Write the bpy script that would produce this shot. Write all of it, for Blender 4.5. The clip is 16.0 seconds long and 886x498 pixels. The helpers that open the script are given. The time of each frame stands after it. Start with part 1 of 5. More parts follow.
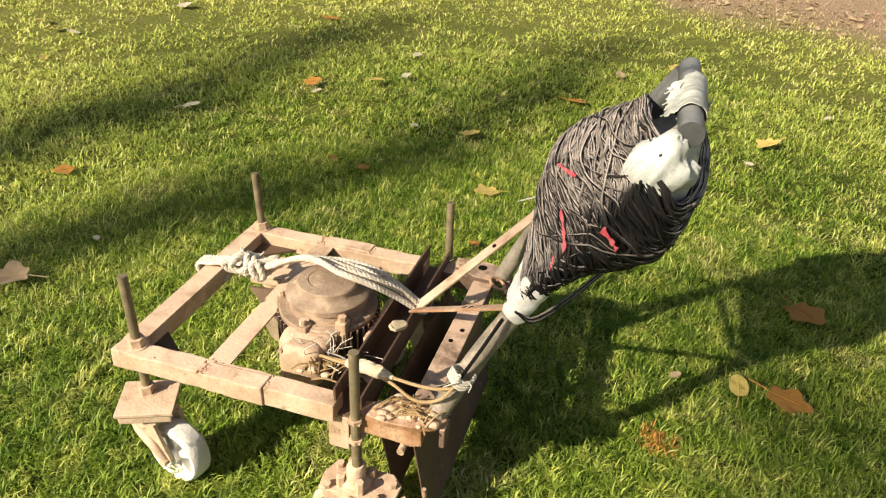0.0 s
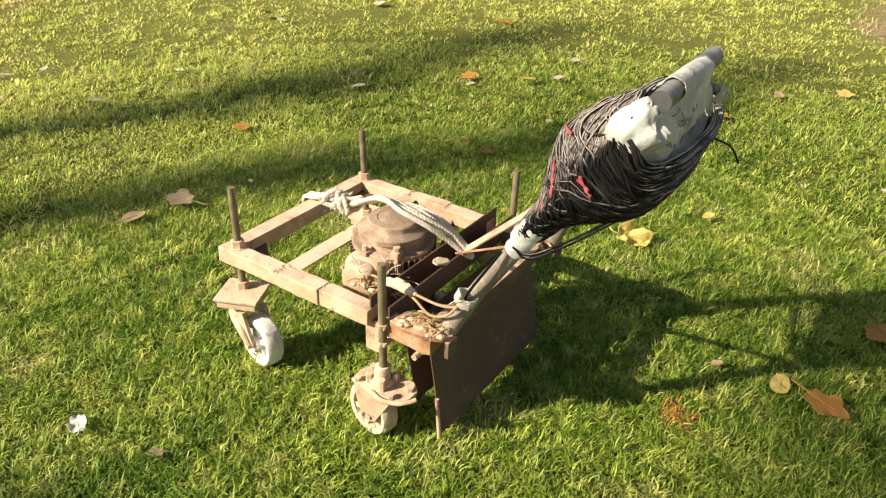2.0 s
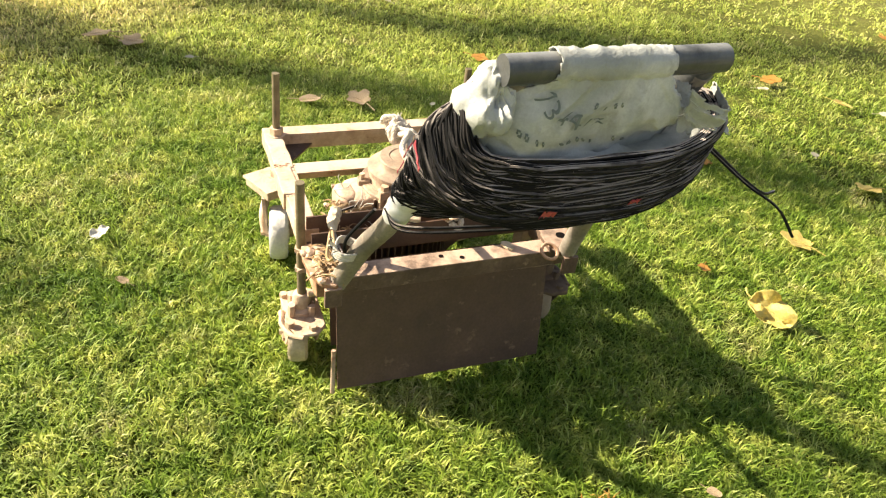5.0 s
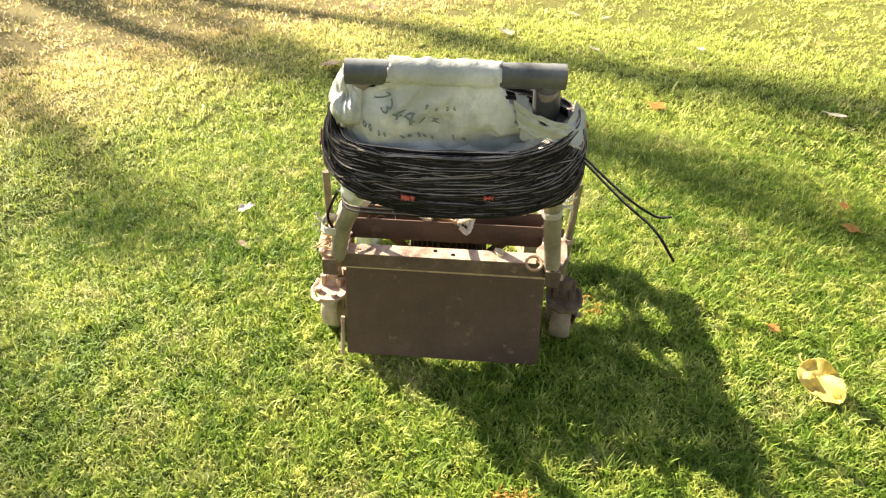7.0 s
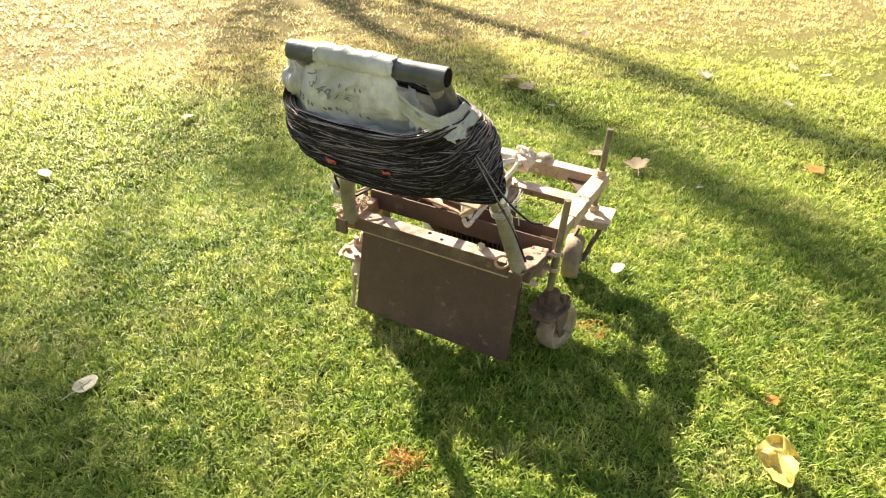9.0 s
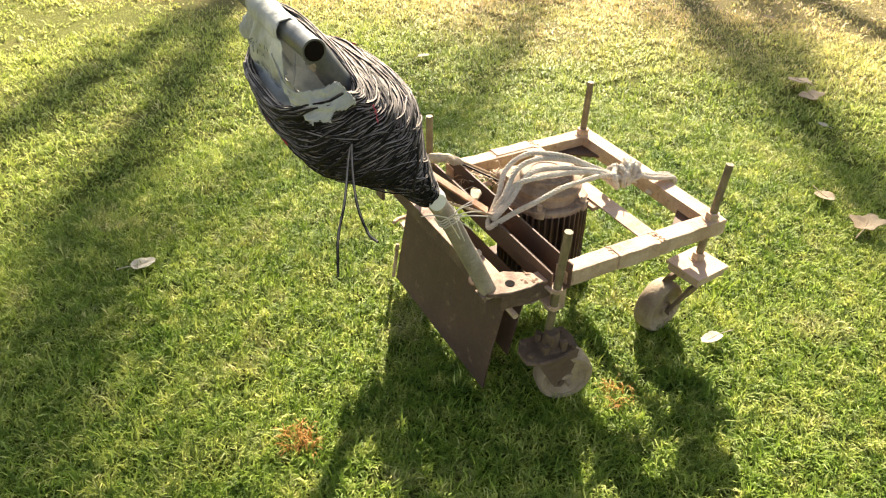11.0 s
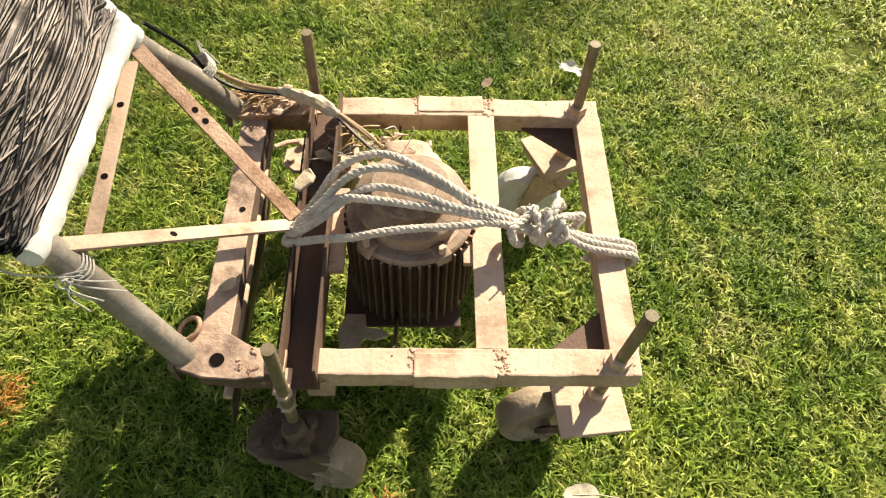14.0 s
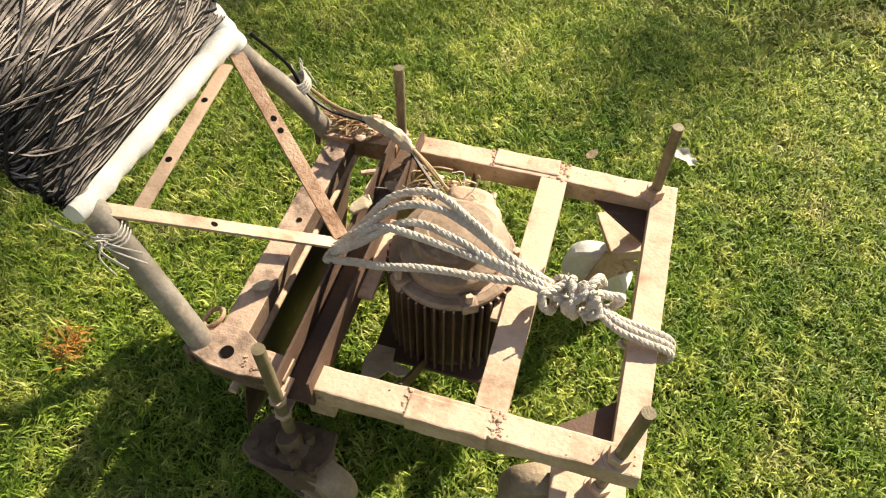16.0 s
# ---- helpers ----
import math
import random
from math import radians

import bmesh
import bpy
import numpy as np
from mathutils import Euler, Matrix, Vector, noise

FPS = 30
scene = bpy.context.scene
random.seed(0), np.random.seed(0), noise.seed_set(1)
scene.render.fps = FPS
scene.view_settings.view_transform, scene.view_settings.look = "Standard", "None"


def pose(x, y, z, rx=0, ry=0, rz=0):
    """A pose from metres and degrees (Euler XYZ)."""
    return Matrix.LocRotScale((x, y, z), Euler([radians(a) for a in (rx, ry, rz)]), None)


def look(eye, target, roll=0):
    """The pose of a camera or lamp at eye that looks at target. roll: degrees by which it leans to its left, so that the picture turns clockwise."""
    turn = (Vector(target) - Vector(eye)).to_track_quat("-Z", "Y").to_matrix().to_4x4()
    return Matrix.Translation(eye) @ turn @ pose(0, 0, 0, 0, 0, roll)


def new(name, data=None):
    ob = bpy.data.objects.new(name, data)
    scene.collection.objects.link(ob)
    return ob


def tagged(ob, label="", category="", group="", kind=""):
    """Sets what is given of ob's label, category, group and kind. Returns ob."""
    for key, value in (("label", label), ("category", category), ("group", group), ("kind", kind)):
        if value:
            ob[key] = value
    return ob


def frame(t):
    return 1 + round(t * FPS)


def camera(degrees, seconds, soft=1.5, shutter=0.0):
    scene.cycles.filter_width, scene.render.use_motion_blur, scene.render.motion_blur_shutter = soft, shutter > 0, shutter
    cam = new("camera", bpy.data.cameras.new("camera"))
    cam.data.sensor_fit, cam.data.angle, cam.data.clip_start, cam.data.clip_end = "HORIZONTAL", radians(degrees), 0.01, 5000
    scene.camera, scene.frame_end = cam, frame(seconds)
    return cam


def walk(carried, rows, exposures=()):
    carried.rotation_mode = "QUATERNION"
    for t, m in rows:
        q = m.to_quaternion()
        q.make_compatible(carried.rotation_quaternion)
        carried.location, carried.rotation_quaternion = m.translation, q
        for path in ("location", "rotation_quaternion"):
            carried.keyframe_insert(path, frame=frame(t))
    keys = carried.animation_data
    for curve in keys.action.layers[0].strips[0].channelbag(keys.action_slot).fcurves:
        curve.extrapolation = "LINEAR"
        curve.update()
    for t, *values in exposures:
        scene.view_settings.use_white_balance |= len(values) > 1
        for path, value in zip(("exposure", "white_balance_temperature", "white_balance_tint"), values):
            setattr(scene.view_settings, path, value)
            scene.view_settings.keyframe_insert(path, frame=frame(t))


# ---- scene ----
cam = camera(61.6, 16.0, 1.2)
PATH = [
    (0, (0.719, -1.433, 1.515), (0.245, 0.222, 0.497), 2.7),
    (0.5, (0.83, -1.552, 1.506), (0.188, 0.032, 0.467), 1.5),
    (1, (0.966, -1.593, 1.496), (0.223, -0.077, 0.425), 2.8),
    (1.5, (1.106, -1.602, 1.513), (0.229, -0.133, 0.478), 1.7),
    (2, (1.2, -1.585, 1.522), (0.269, -0.126, 0.52), 2.3),
    (2.5, (1.256, -1.54, 1.513), (0.282, -0.112, 0.508), 2.4),
    (3, (1.283, -1.376, 1.483), (0.318, 0.031, 0.439), 1.6),
    (3.5, (1.289, -1.153, 1.441), (0.224, 0.129, 0.335), 1.2),
    (4, (1.379, -0.931, 1.414), (0.093, 0.094, 0.276), -0.2),
    (4.5, (1.531, -0.778, 1.436), (0.13, 0.053, 0.276), 2.9),
    (4.7, (1.602, -0.726, 1.438), (0.162, 0.058, 0.294), 5.3),
    (6.8, (2.074, 0.034, 1.506), (0.394, -0.003, 0.421), 2.3),
    (7, (2.097, 0.098, 1.512), (0.411, 0.005, 0.44), 1.5),
    (7.5, (2.096, 0.344, 1.515), (0.435, -0.012, 0.46), 2.0),
    (8, (2.084, 0.545, 1.523), (0.422, 0.092, 0.508), 2.4),
    (8.5, (2.145, 0.759, 1.541), (0.526, 0.148, 0.537), 2.9),
    (8.7, (2.159, 0.835, 1.56), (0.579, 0.154, 0.541), 2.7),
    (10.8, (1.303, 1.483, 1.514), (0.379, 0.108, 0.394), 1.8),
    (11, (1.202, 1.531, 1.561), (0.417, 0.103, 0.402), 1.1),
    (11.5, (0.928, 1.436, 1.567), (0.24, -0.021, 0.382), 1.7),
    (12, (0.724, 1.319, 1.566), (0.301, -0.172, 0.302), -1.7),
    (12.5, (0.461, 1.259, 1.553), (0.257, -0.207, 0.209), -0.1),
    (13, (0.262, 1.156, 1.537), (0.156, -0.242, 0.111), -1.6),
    (13.5, (0.119, 0.978, 1.524), (0.022, -0.272, -0.034), -0.2),
    (14, (-0.011, 0.878, 1.57), (-0.067, -0.251, -0.08), 2.9),
    (14.5, (-0.058, 0.868, 1.595), (-0.08, -0.241, -0.068), 3.7),
    (15, (-0.055, 0.854, 1.593), (0.003, -0.242, -0.079), 1.2),
    (15.5, (-0.088, 0.85, 1.578), (0.041, -0.291, -0.059), 1.1),
    (16, (-0.216, 0.867, 1.546), (0.128, -0.341, -0.01), 0.5),
]

walk(cam, [(t, look(eye, goal, roll)) for t, eye, goal, roll in PATH],
     [(0.0, 0.88), (1.5, 1.02), (3.0, 1.14), (4.5, 1.48), (7.0, 2.10), (8.7, 2.05), (11.0, 1.86), (12.5, 1.50), (14.0, 1.28), (16.0, 1.24)])

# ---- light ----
SHADOW = Vector((0.95, 1.38, -1.0))          # way the sunlight travels
SUN_EL = math.atan2(1.0, math.hypot(SHADOW.x, SHADOW.y))
world = bpy.data.worlds.new("sky")
scene.world = world
world.use_nodes = True
wn = world.node_tree.nodes
sky = wn.new("ShaderNodeTexSky")
sky.sky_type, sky.sun_disc = "NISHITA", False
sky.sun_elevation, sky.sun_rotation = SUN_EL, math.atan2(-SHADOW.x, -SHADOW.y)
haze = wn.new("ShaderNodeHueSaturation")                # winter haze pales the sky
haze.inputs["Saturation"].default_value = 0.55
world.node_tree.links.new(sky.outputs[0], haze.inputs["Color"])
world.node_tree.links.new(haze.outputs[0], wn["Background"].inputs[0])
wn["Background"].inputs[1].default_value = 0.052
sun = new("sun", bpy.data.lights.new("sun", "SUN"))
sun.data.energy, sun.data.angle, sun.data.color = 5.0, radians(0.7), (1.0, 0.88, 0.69)
sun.matrix_world = look((0, 0, 12), Vector((0, 0, 12)) + SHADOW)

# ---- helpers ----
random.seed(7)
RNG = np.random.default_rng(7)


def part(name, bm, material, parent=None, label="", smooth=False):
    """One bmesh as one mesh object, under a thing or a part."""
    mesh = bpy.data.meshes.new(name)
    bmesh.ops.recalc_face_normals(bm, faces=bm.faces)
    bm.to_mesh(mesh)
    bm.free()
    mesh.materials.append(material)
    if smooth:
        mesh.shade_smooth()
        mesh.set_sharp_from_angle(angle=radians(38))
    ob = new(name, mesh)
    ob.parent = parent
    return tagged(ob, label)


def box(bm, centre, size, turn=None, bevel=0.002):
    """A bevelled block; turn is a 3x3 or 4x4 rotation."""
    b = bmesh.new()
    bmesh.ops.create_cube(b, size=1.0)
    bmesh.ops.scale(b, vec=size, verts=b.verts)
    if bevel:
        bmesh.ops.bevel(b, geom=b.edges[:], offset=bevel, segments=2, profile=0.6, affect="EDGES")
    if turn is not None:
        bmesh.ops.rotate(b, cent=(0, 0, 0), matrix=turn.to_3x3(), verts=b.verts)
    bmesh.ops.translate(b, vec=centre, verts=b.verts)
    join(bm, b)


def join(bm, b):
    m = bpy.data.meshes.new("scratch")
    b.to_mesh(m)
    b.free()
    bm.from_mesh(m)
    bpy.data.meshes.remove(m)


def between(a, b):
    """Rotation that lays z along b - a."""
    return (Vector(b) - Vector(a)).to_track_quat("Z", "Y").to_matrix()


def rod(bm, a, b, r, seg=16, r2=None, bevel=0.0):
    a, b = Vector(a), Vector(b)
    t = bmesh.new()
    bmesh.ops.create_cone(t, cap_ends=True, segments=seg, radius1=r, radius2=r if r2 is None else r2, depth=(b - a).length)
    if bevel:
        rim = [e for e in t.edges if abs(e.verts[0].co.z - e.verts[1].co.z) < 1e-6]
        bmesh.ops.bevel(t, geom=rim, offset=bevel, segments=2, profile=0.6, affect="EDGES")
    bmesh.ops.rotate(t, cent=(0, 0, 0), matrix=between(a, b), verts=t.verts)
    bmesh.ops.translate(t, vec=(a + b) / 2, verts=t.verts)
    join(bm, t)


def bar(bm, a, b, wide, thick, up=(0, 0, 1), bevel=0.0015):
    """A flat bar from a to b, its width square to up."""
    a, b = Vector(a), Vector(b)
    z = (b - a).normalized()
    x = Vector(up).cross(z).normalized()
    y = z.cross(x)
    m = Matrix((x, y, z)).transposed()
    box(bm, (a + b) / 2, (wide, thick, (b - a).length), m, bevel)


def smooth_line(points, n):
    """Catmull-Rom through the points, n steps a stretch."""
    p = [Vector(q) for q in points]
    p = [2 * p[0] - p[1]] + p + [2 * p[-1] - p[-2]]
    out = []
    for i in range(1, len(p) - 2):
        for k in range(n):
            t = k / n
            out.append(0.5 * ((2 * p[i]) + (p[i + 1] - p[i - 1]) * t + (2 * p[i - 1] - 5 * p[i] + 4 * p[i + 1] - p[i + 2]) * t * t
                              + (3 * p[i] - p[i - 1] - 3 * p[i + 1] + p[i + 2]) * t ** 3))
    return out + [p[-2]]


def sweep(bm, line, r, seg=8, closed=False, caps=True):
    """A tube along a line; r is a number or a function of the step (0 to 1)."""
    line = [Vector(p) for p in line]
    n, rings, normal = len(line), [], None
    for i, p in enumerate(line):
        if closed:
            d = (line[(i + 1) % n] - line[i - 1]).normalized()
        else:
            d = (line[min(i + 1, n - 1)] - line[max(i - 1, 0)]).normalized()
        if normal is None:
            normal = d.orthogonal().normalized()
        normal = (normal - d * normal.dot(d)).normalized()
        side = d.cross(normal)
        rr = r(i / max(1, n - 1)) if callable(r) else r
        rings.append([bm.verts.new(p + (normal * math.cos(2 * math.pi * k / seg) + side * math.sin(2 * math.pi * k / seg)) * rr) for k in range(seg)])
    for i in range(n if closed else n - 1):
        a, b = rings[i], rings[(i + 1) % n]
        for k in range(seg):
            bm.faces.new((a[k], a[(k + 1) % seg], b[(k + 1) % seg], b[k]))
    if caps and not closed:
        bm.faces.new(rings[0][::-1])
        bm.faces.new(rings[-1])


def lathe(bm, profile, seg=48, wave=None):
    """Rings of (radius, height) about z; wave(angle index, radius) may change the radius."""
    rings = []
    for r, z in profile:
        ring = []
        for k in range(seg):
            a = 2 * math.pi * k / seg
            rr = r if wave is None else wave(k, r, z)
            ring.append(bm.verts.new((rr * math.cos(a), rr * math.sin(a), z)))
        rings.append(ring)
    for a, b in zip(rings, rings[1:]):
        for k in range(seg):
            bm.faces.new((a[k], a[(k + 1) % seg], b[(k + 1) % seg], b[k]))
    bm.faces.new(rings[0][::-1])
    bm.faces.new(rings[-1])


def rough_up(bm, amount, scale=40.0):
    """Small uneven dents, from noise."""
    for v in bm.verts:
        v.co += noise.noise_vector(v.co * scale) * amount


def prism(bm, outline, z0, z1, bevel=0.0):
    """An outline in x, y, drawn up from z0 to z1."""
    t = bmesh.new()
    low = [t.verts.new((x, y, z0)) for x, y in outline]
    high = [t.verts.new((x, y, z1)) for x, y in outline]
    t.faces.new(low[::-1])
    t.faces.new(high)
    for i in range(len(low)):
        j = (i + 1) % len(low)
        t.faces.new((low[i], low[j], high[j], high[i]))
    if bevel:
        bmesh.ops.bevel(t, geom=t.edges[:], offset=bevel, segments=1, affect="EDGES")
    join(bm, t)


# ---- materials ----
def material(name, stops, scale=6.0, rough=(0.6, 0.9), metal=0.0, bump=0.3, bump_scale=80.0, grain=0.35, speck=None, transmission=0.0, per_island=0.0, per_object=0.0, dust=None, distance=0.004):
    """A noise-driven surface: stops are colours over broad noise, fine grain mixes over them, dust lies on faces that look up."""
    m = bpy.data.materials.new(name)
    m.use_nodes = True
    nt = m.node_tree
    N, Lk = nt.nodes, nt.links
    b = N["Principled BSDF"]
    co = N.new("ShaderNodeTexCoord")
    broad = N.new("ShaderNodeTexNoise")
    broad.inputs["Scale"].default_value, broad.inputs["Detail"].default_value, broad.inputs["Roughness"].default_value = scale, 6.0, 0.65
    Lk.new(co.outputs["Object"], broad.inputs["Vector"])
    fine = N.new("ShaderNodeTexNoise")
    fine.inputs["Scale"].default_value, fine.inputs["Detail"].default_value = bump_scale, 5.0
    Lk.new(co.outputs["Object"], fine.inputs["Vector"])
    ramp = N.new("ShaderNodeValToRGB")
    while len(ramp.color_ramp.elements) < len(stops):
        ramp.color_ramp.elements.new(0.5)
    for i, (e, c) in enumerate(zip(ramp.color_ramp.elements, stops)):
        e.position = 0.3 + 0.4 * i / max(1, len(stops) - 1)
        e.color = (*c, 1)
    value = broad.outputs["Fac"]
    for amount, source in ((per_island, "ShaderNodeNewGeometry"), (per_object, "ShaderNodeObjectInfo")):
        if amount:
            g = N.new(source)
            ma = N.new("ShaderNodeMath")
            ma.operation = "MULTIPLY_ADD"
            out = g.outputs["Random Per Island"] if source.endswith("Geometry") else g.outputs["Random"]
            Lk.new(out, ma.inputs[0])
            ma.inputs[1].default_value = amount
            ad = N.new("ShaderNodeMath")
            ad.operation = "ADD"
            ma.inputs[2].default_value = -amount / 2
            Lk.new(ma.outputs[0], ad.inputs[0])
            Lk.new(value, ad.inputs[1])
            value = ad.outputs[0]
    Lk.new(value, ramp.inputs["Fac"])
    colour = ramp.outputs["Color"]

    def over(colour, other, factor, kind="MIX", scale_factor=1.0):
        mix = N.new("ShaderNodeMix")
        mix.data_type, mix.blend_type = "RGBA", kind
        if hasattr(factor, "links"):
            Lk.new(factor, mix.inputs["Factor"])
        else:
            mix.inputs["Factor"].default_value = factor
        Lk.new(colour, mix.inputs["A"])
        if hasattr(other, "links"):
            Lk.new(other, mix.inputs["B"])
        else:
            mix.inputs["B"].default_value = (*other, 1)
        return mix.outputs["Result"]

    if grain:
        gr = N.new("ShaderNodeValToRGB")
        gr.color_ramp.elements[0].position, gr.color_ramp.elements[1].position = 0.3, 0.7
        gr.color_ramp.elements[0].color = (0.35, 0.35, 0.35, 1)
        Lk.new(fine.outputs["Fac"], gr.inputs["Fac"])
        colour = over(colour, gr.outputs["Color"], grain, "MULTIPLY")
    if speck:
        tint, where, low, high = speck
        sp = N.new("ShaderNodeTexNoise")
        sp.inputs["Scale"].default_value, sp.inputs["Detail"].default_value, sp.inputs["Roughness"].default_value = where, 8.0, 0.7
        Lk.new(co.outputs["Object"], sp.inputs["Vector"])
        mp = N.new("ShaderNodeMapRange")
        mp.inputs["From Min"].default_value, mp.inputs["From Max"].default_value = low, high
        Lk.new(sp.outputs["Fac"], mp.inputs["Value"])
        colour = over(colour, tint, mp.outputs["Result"])
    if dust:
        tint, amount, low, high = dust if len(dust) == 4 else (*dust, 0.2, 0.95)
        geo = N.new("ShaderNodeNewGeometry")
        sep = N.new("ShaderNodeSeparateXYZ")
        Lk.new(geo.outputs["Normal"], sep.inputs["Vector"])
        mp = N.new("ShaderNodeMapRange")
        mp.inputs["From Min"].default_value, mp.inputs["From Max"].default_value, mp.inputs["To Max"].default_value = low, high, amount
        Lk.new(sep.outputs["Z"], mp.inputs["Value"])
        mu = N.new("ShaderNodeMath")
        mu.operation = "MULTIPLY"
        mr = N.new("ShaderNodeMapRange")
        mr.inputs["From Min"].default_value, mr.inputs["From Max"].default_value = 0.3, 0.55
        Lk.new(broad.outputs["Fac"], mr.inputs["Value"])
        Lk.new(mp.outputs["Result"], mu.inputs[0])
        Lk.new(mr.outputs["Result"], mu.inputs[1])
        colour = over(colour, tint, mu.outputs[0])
    Lk.new(colour, b.inputs["Base Color"])
    rg = N.new("ShaderNodeMapRange")
    rg.inputs["To Min"].default_value, rg.inputs["To Max"].default_value = rough
    Lk.new(broad.outputs["Fac"], rg.inputs["Value"])
    Lk.new(rg.outputs["Result"], b.inputs["Roughness"])
    b.inputs["Metallic"].default_value = metal
    if bump:
        bp = N.new("ShaderNodeBump")
        bp.inputs["Strength"].default_value, bp.inputs["Distance"].default_value = bump, distance
        Lk.new(fine.outputs["Fac"], bp.inputs["Height"])
        Lk.new(bp.outputs["Normal"], b.inputs["Normal"])
    if transmission:
        tr = N.new("ShaderNodeBsdfTranslucent")
        Lk.new(colour, tr.inputs["Color"])
        ms = N.new("ShaderNodeMixShader")
        ms.inputs["Fac"].default_value = transmission
        Lk.new(b.outputs["BSDF"], ms.inputs[1])
        Lk.new(tr.outputs["BSDF"], ms.inputs[2])
        Lk.new(ms.outputs["Shader"], N["Material Output"].inputs["Surface"])
    return m


CLAY = (0.745, 0.525, 0.38)
DUSTY = material("dusty_steel", [(0.33, 0.21, 0.13), (0.49, 0.355, 0.235), (0.62, 0.475, 0.345)], 9, (0.75, 0.95), 0, 0.32, 120, 0.28,
                 ((0.20, 0.10, 0.055), 26, 0.58, 0.70), dust=(CLAY, 0.75))
BROWN = material("brown_steel", [(0.085, 0.05, 0.034), (0.12, 0.07, 0.045), (0.17, 0.10, 0.064)], 7, (0.55, 0.85), 0.15, 0.25, 140, 0.3,
                 ((0.28, 0.18, 0.11), 18, 0.60, 0.75))
RUSTY = material("rusty_steel", [(0.22, 0.10, 0.045), (0.38, 0.20, 0.10), (0.52, 0.36, 0.22)], 14, (0.8, 0.95), 0, 0.6, 160, 0.4, dust=(CLAY, 0.6))
# brown steel, base darkened for the shade on rear faces, clay dust on top
SHADED_STEEL = material("shaded_steel", [(0.085, 0.05, 0.033), (0.135, 0.085, 0.055), (0.21, 0.14, 0.09)], 12, (0.7, 0.95), 0, 0.5, 130, 0.35,
                ((0.40, 0.28, 0.18), 22, 0.58, 0.74), dust=(CLAY, 0.7))
ROD = material("threaded_rod", [(0.13, 0.10, 0.055), (0.20, 0.16, 0.09), (0.29, 0.235, 0.14)], 20, (0.5, 0.75), 0.2, 0.3, 300, 0.3)
MOTOR = material("motor_cover", [(0.33, 0.21, 0.13), (0.44, 0.31, 0.20), (0.52, 0.39, 0.27)], 9, (0.7, 0.95), 0, 0.5, 110, 0.3,
                 ((0.22, 0.11, 0.06), 20, 0.58, 0.72), dust=(CLAY, 0.6))
COVER = material("motor_end_cover", [(0.20, 0.135, 0.09), (0.31, 0.22, 0.15), (0.44, 0.33, 0.235)], 11, (0.6, 0.9), 0, 0.4, 120, 0.3,
                 ((0.50, 0.37, 0.25), 16, 0.55, 0.70))
FINS = material("motor_body", [(0.065, 0.040, 0.028), (0.11, 0.068, 0.048), (0.18, 0.115, 0.078)], 8, (0.6, 0.85), 0.1, 0.35, 120, 0.3, dust=(CLAY, 0.5))
PIPE = material("galvanized_pipe", [(0.17, 0.14, 0.105), (0.27, 0.23, 0.18), (0.42, 0.375, 0.31)], 10, (0.45, 0.7), 0.1, 0.12, 160, 0.25,
                ((0.50, 0.39, 0.28), 16, 0.56, 0.7))
# grey dust tint also paints the sunlit paleness along the tube's top
DARKPIPE = material("dark_pipe", [(0.048, 0.050, 0.048), (0.078, 0.081, 0.077), (0.12, 0.12, 0.114)], 10, (0.35, 0.55), 0.1, 0.15, 160, 0.2, dust=((0.42, 0.42, 0.40), 0.55, 0.35, 1.0))
WHITE = material("white_plastic", [(0.62, 0.60, 0.55), (0.72, 0.71, 0.67), (0.80, 0.79, 0.76)], 14, (0.6, 0.85), 0, 0.3, 180, 0.15,
                 ((0.45, 0.40, 0.33), 11, 0.58, 0.75))
SACK = material("sack_plastic", [(0.29, 0.30, 0.265), (0.43, 0.44, 0.40), (0.70, 0.70, 0.67)], 7, (0.5, 0.8), 0, 0.3, 260, 0.15,
                ((0.29, 0.275, 0.23), 11, 0.54, 0.72), transmission=0.03)
# strand tops: settled dust and painted-in sunlit paleness share one tint
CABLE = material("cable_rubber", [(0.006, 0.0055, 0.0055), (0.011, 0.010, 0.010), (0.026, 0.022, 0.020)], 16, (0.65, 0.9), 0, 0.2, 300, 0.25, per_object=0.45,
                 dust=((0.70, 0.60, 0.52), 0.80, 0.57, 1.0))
CABLE.node_tree.nodes["Principled BSDF"].inputs["Specular IOR Level"].default_value = 0.18
CORE = material("cable_inside", [(0.012, 0.011, 0.011), (0.025, 0.022, 0.02)], 20, (0.7, 0.9), 0, 0.6, 150, 0.3)
RED = material("red_tape", [(0.36, 0.04, 0.055), (0.50, 0.07, 0.09), (0.56, 0.18, 0.18)], 40, (0.45, 0.65), 0, 0.2, 100, 0.2)
ROPE = material("cotton_rope", [(0.56, 0.48, 0.38), (0.72, 0.635, 0.52), (0.83, 0.755, 0.645)], 30, (0.85, 1.0), 0, 0.8, 420, 0.4)
STRING = material("pale_string", [(0.52, 0.47, 0.39), (0.68, 0.64, 0.56)], 30, (0.8, 1.0), 0, 0.4, 300, 0.2)
WIRE = material("tan_wire", [(0.30, 0.19, 0.08), (0.46, 0.32, 0.17)], 20, (0.5, 0.7), 0, 0.2, 200, 0.2)
TYRE = material("white_wheel", [(0.66, 0.62, 0.55), (0.75, 0.72, 0.66), (0.80, 0.78, 0.74)], 12, (0.6, 0.85), 0, 0.3, 120, 0.2,
                ((0.42, 0.31, 0.20), 14, 0.60, 0.75))
RIM = material("cream_rim", [(0.44, 0.34, 0.22), (0.58, 0.47, 0.32), (0.68, 0.57, 0.42)], 14, (0.7, 0.9), 0, 0.4, 120, 0.3)
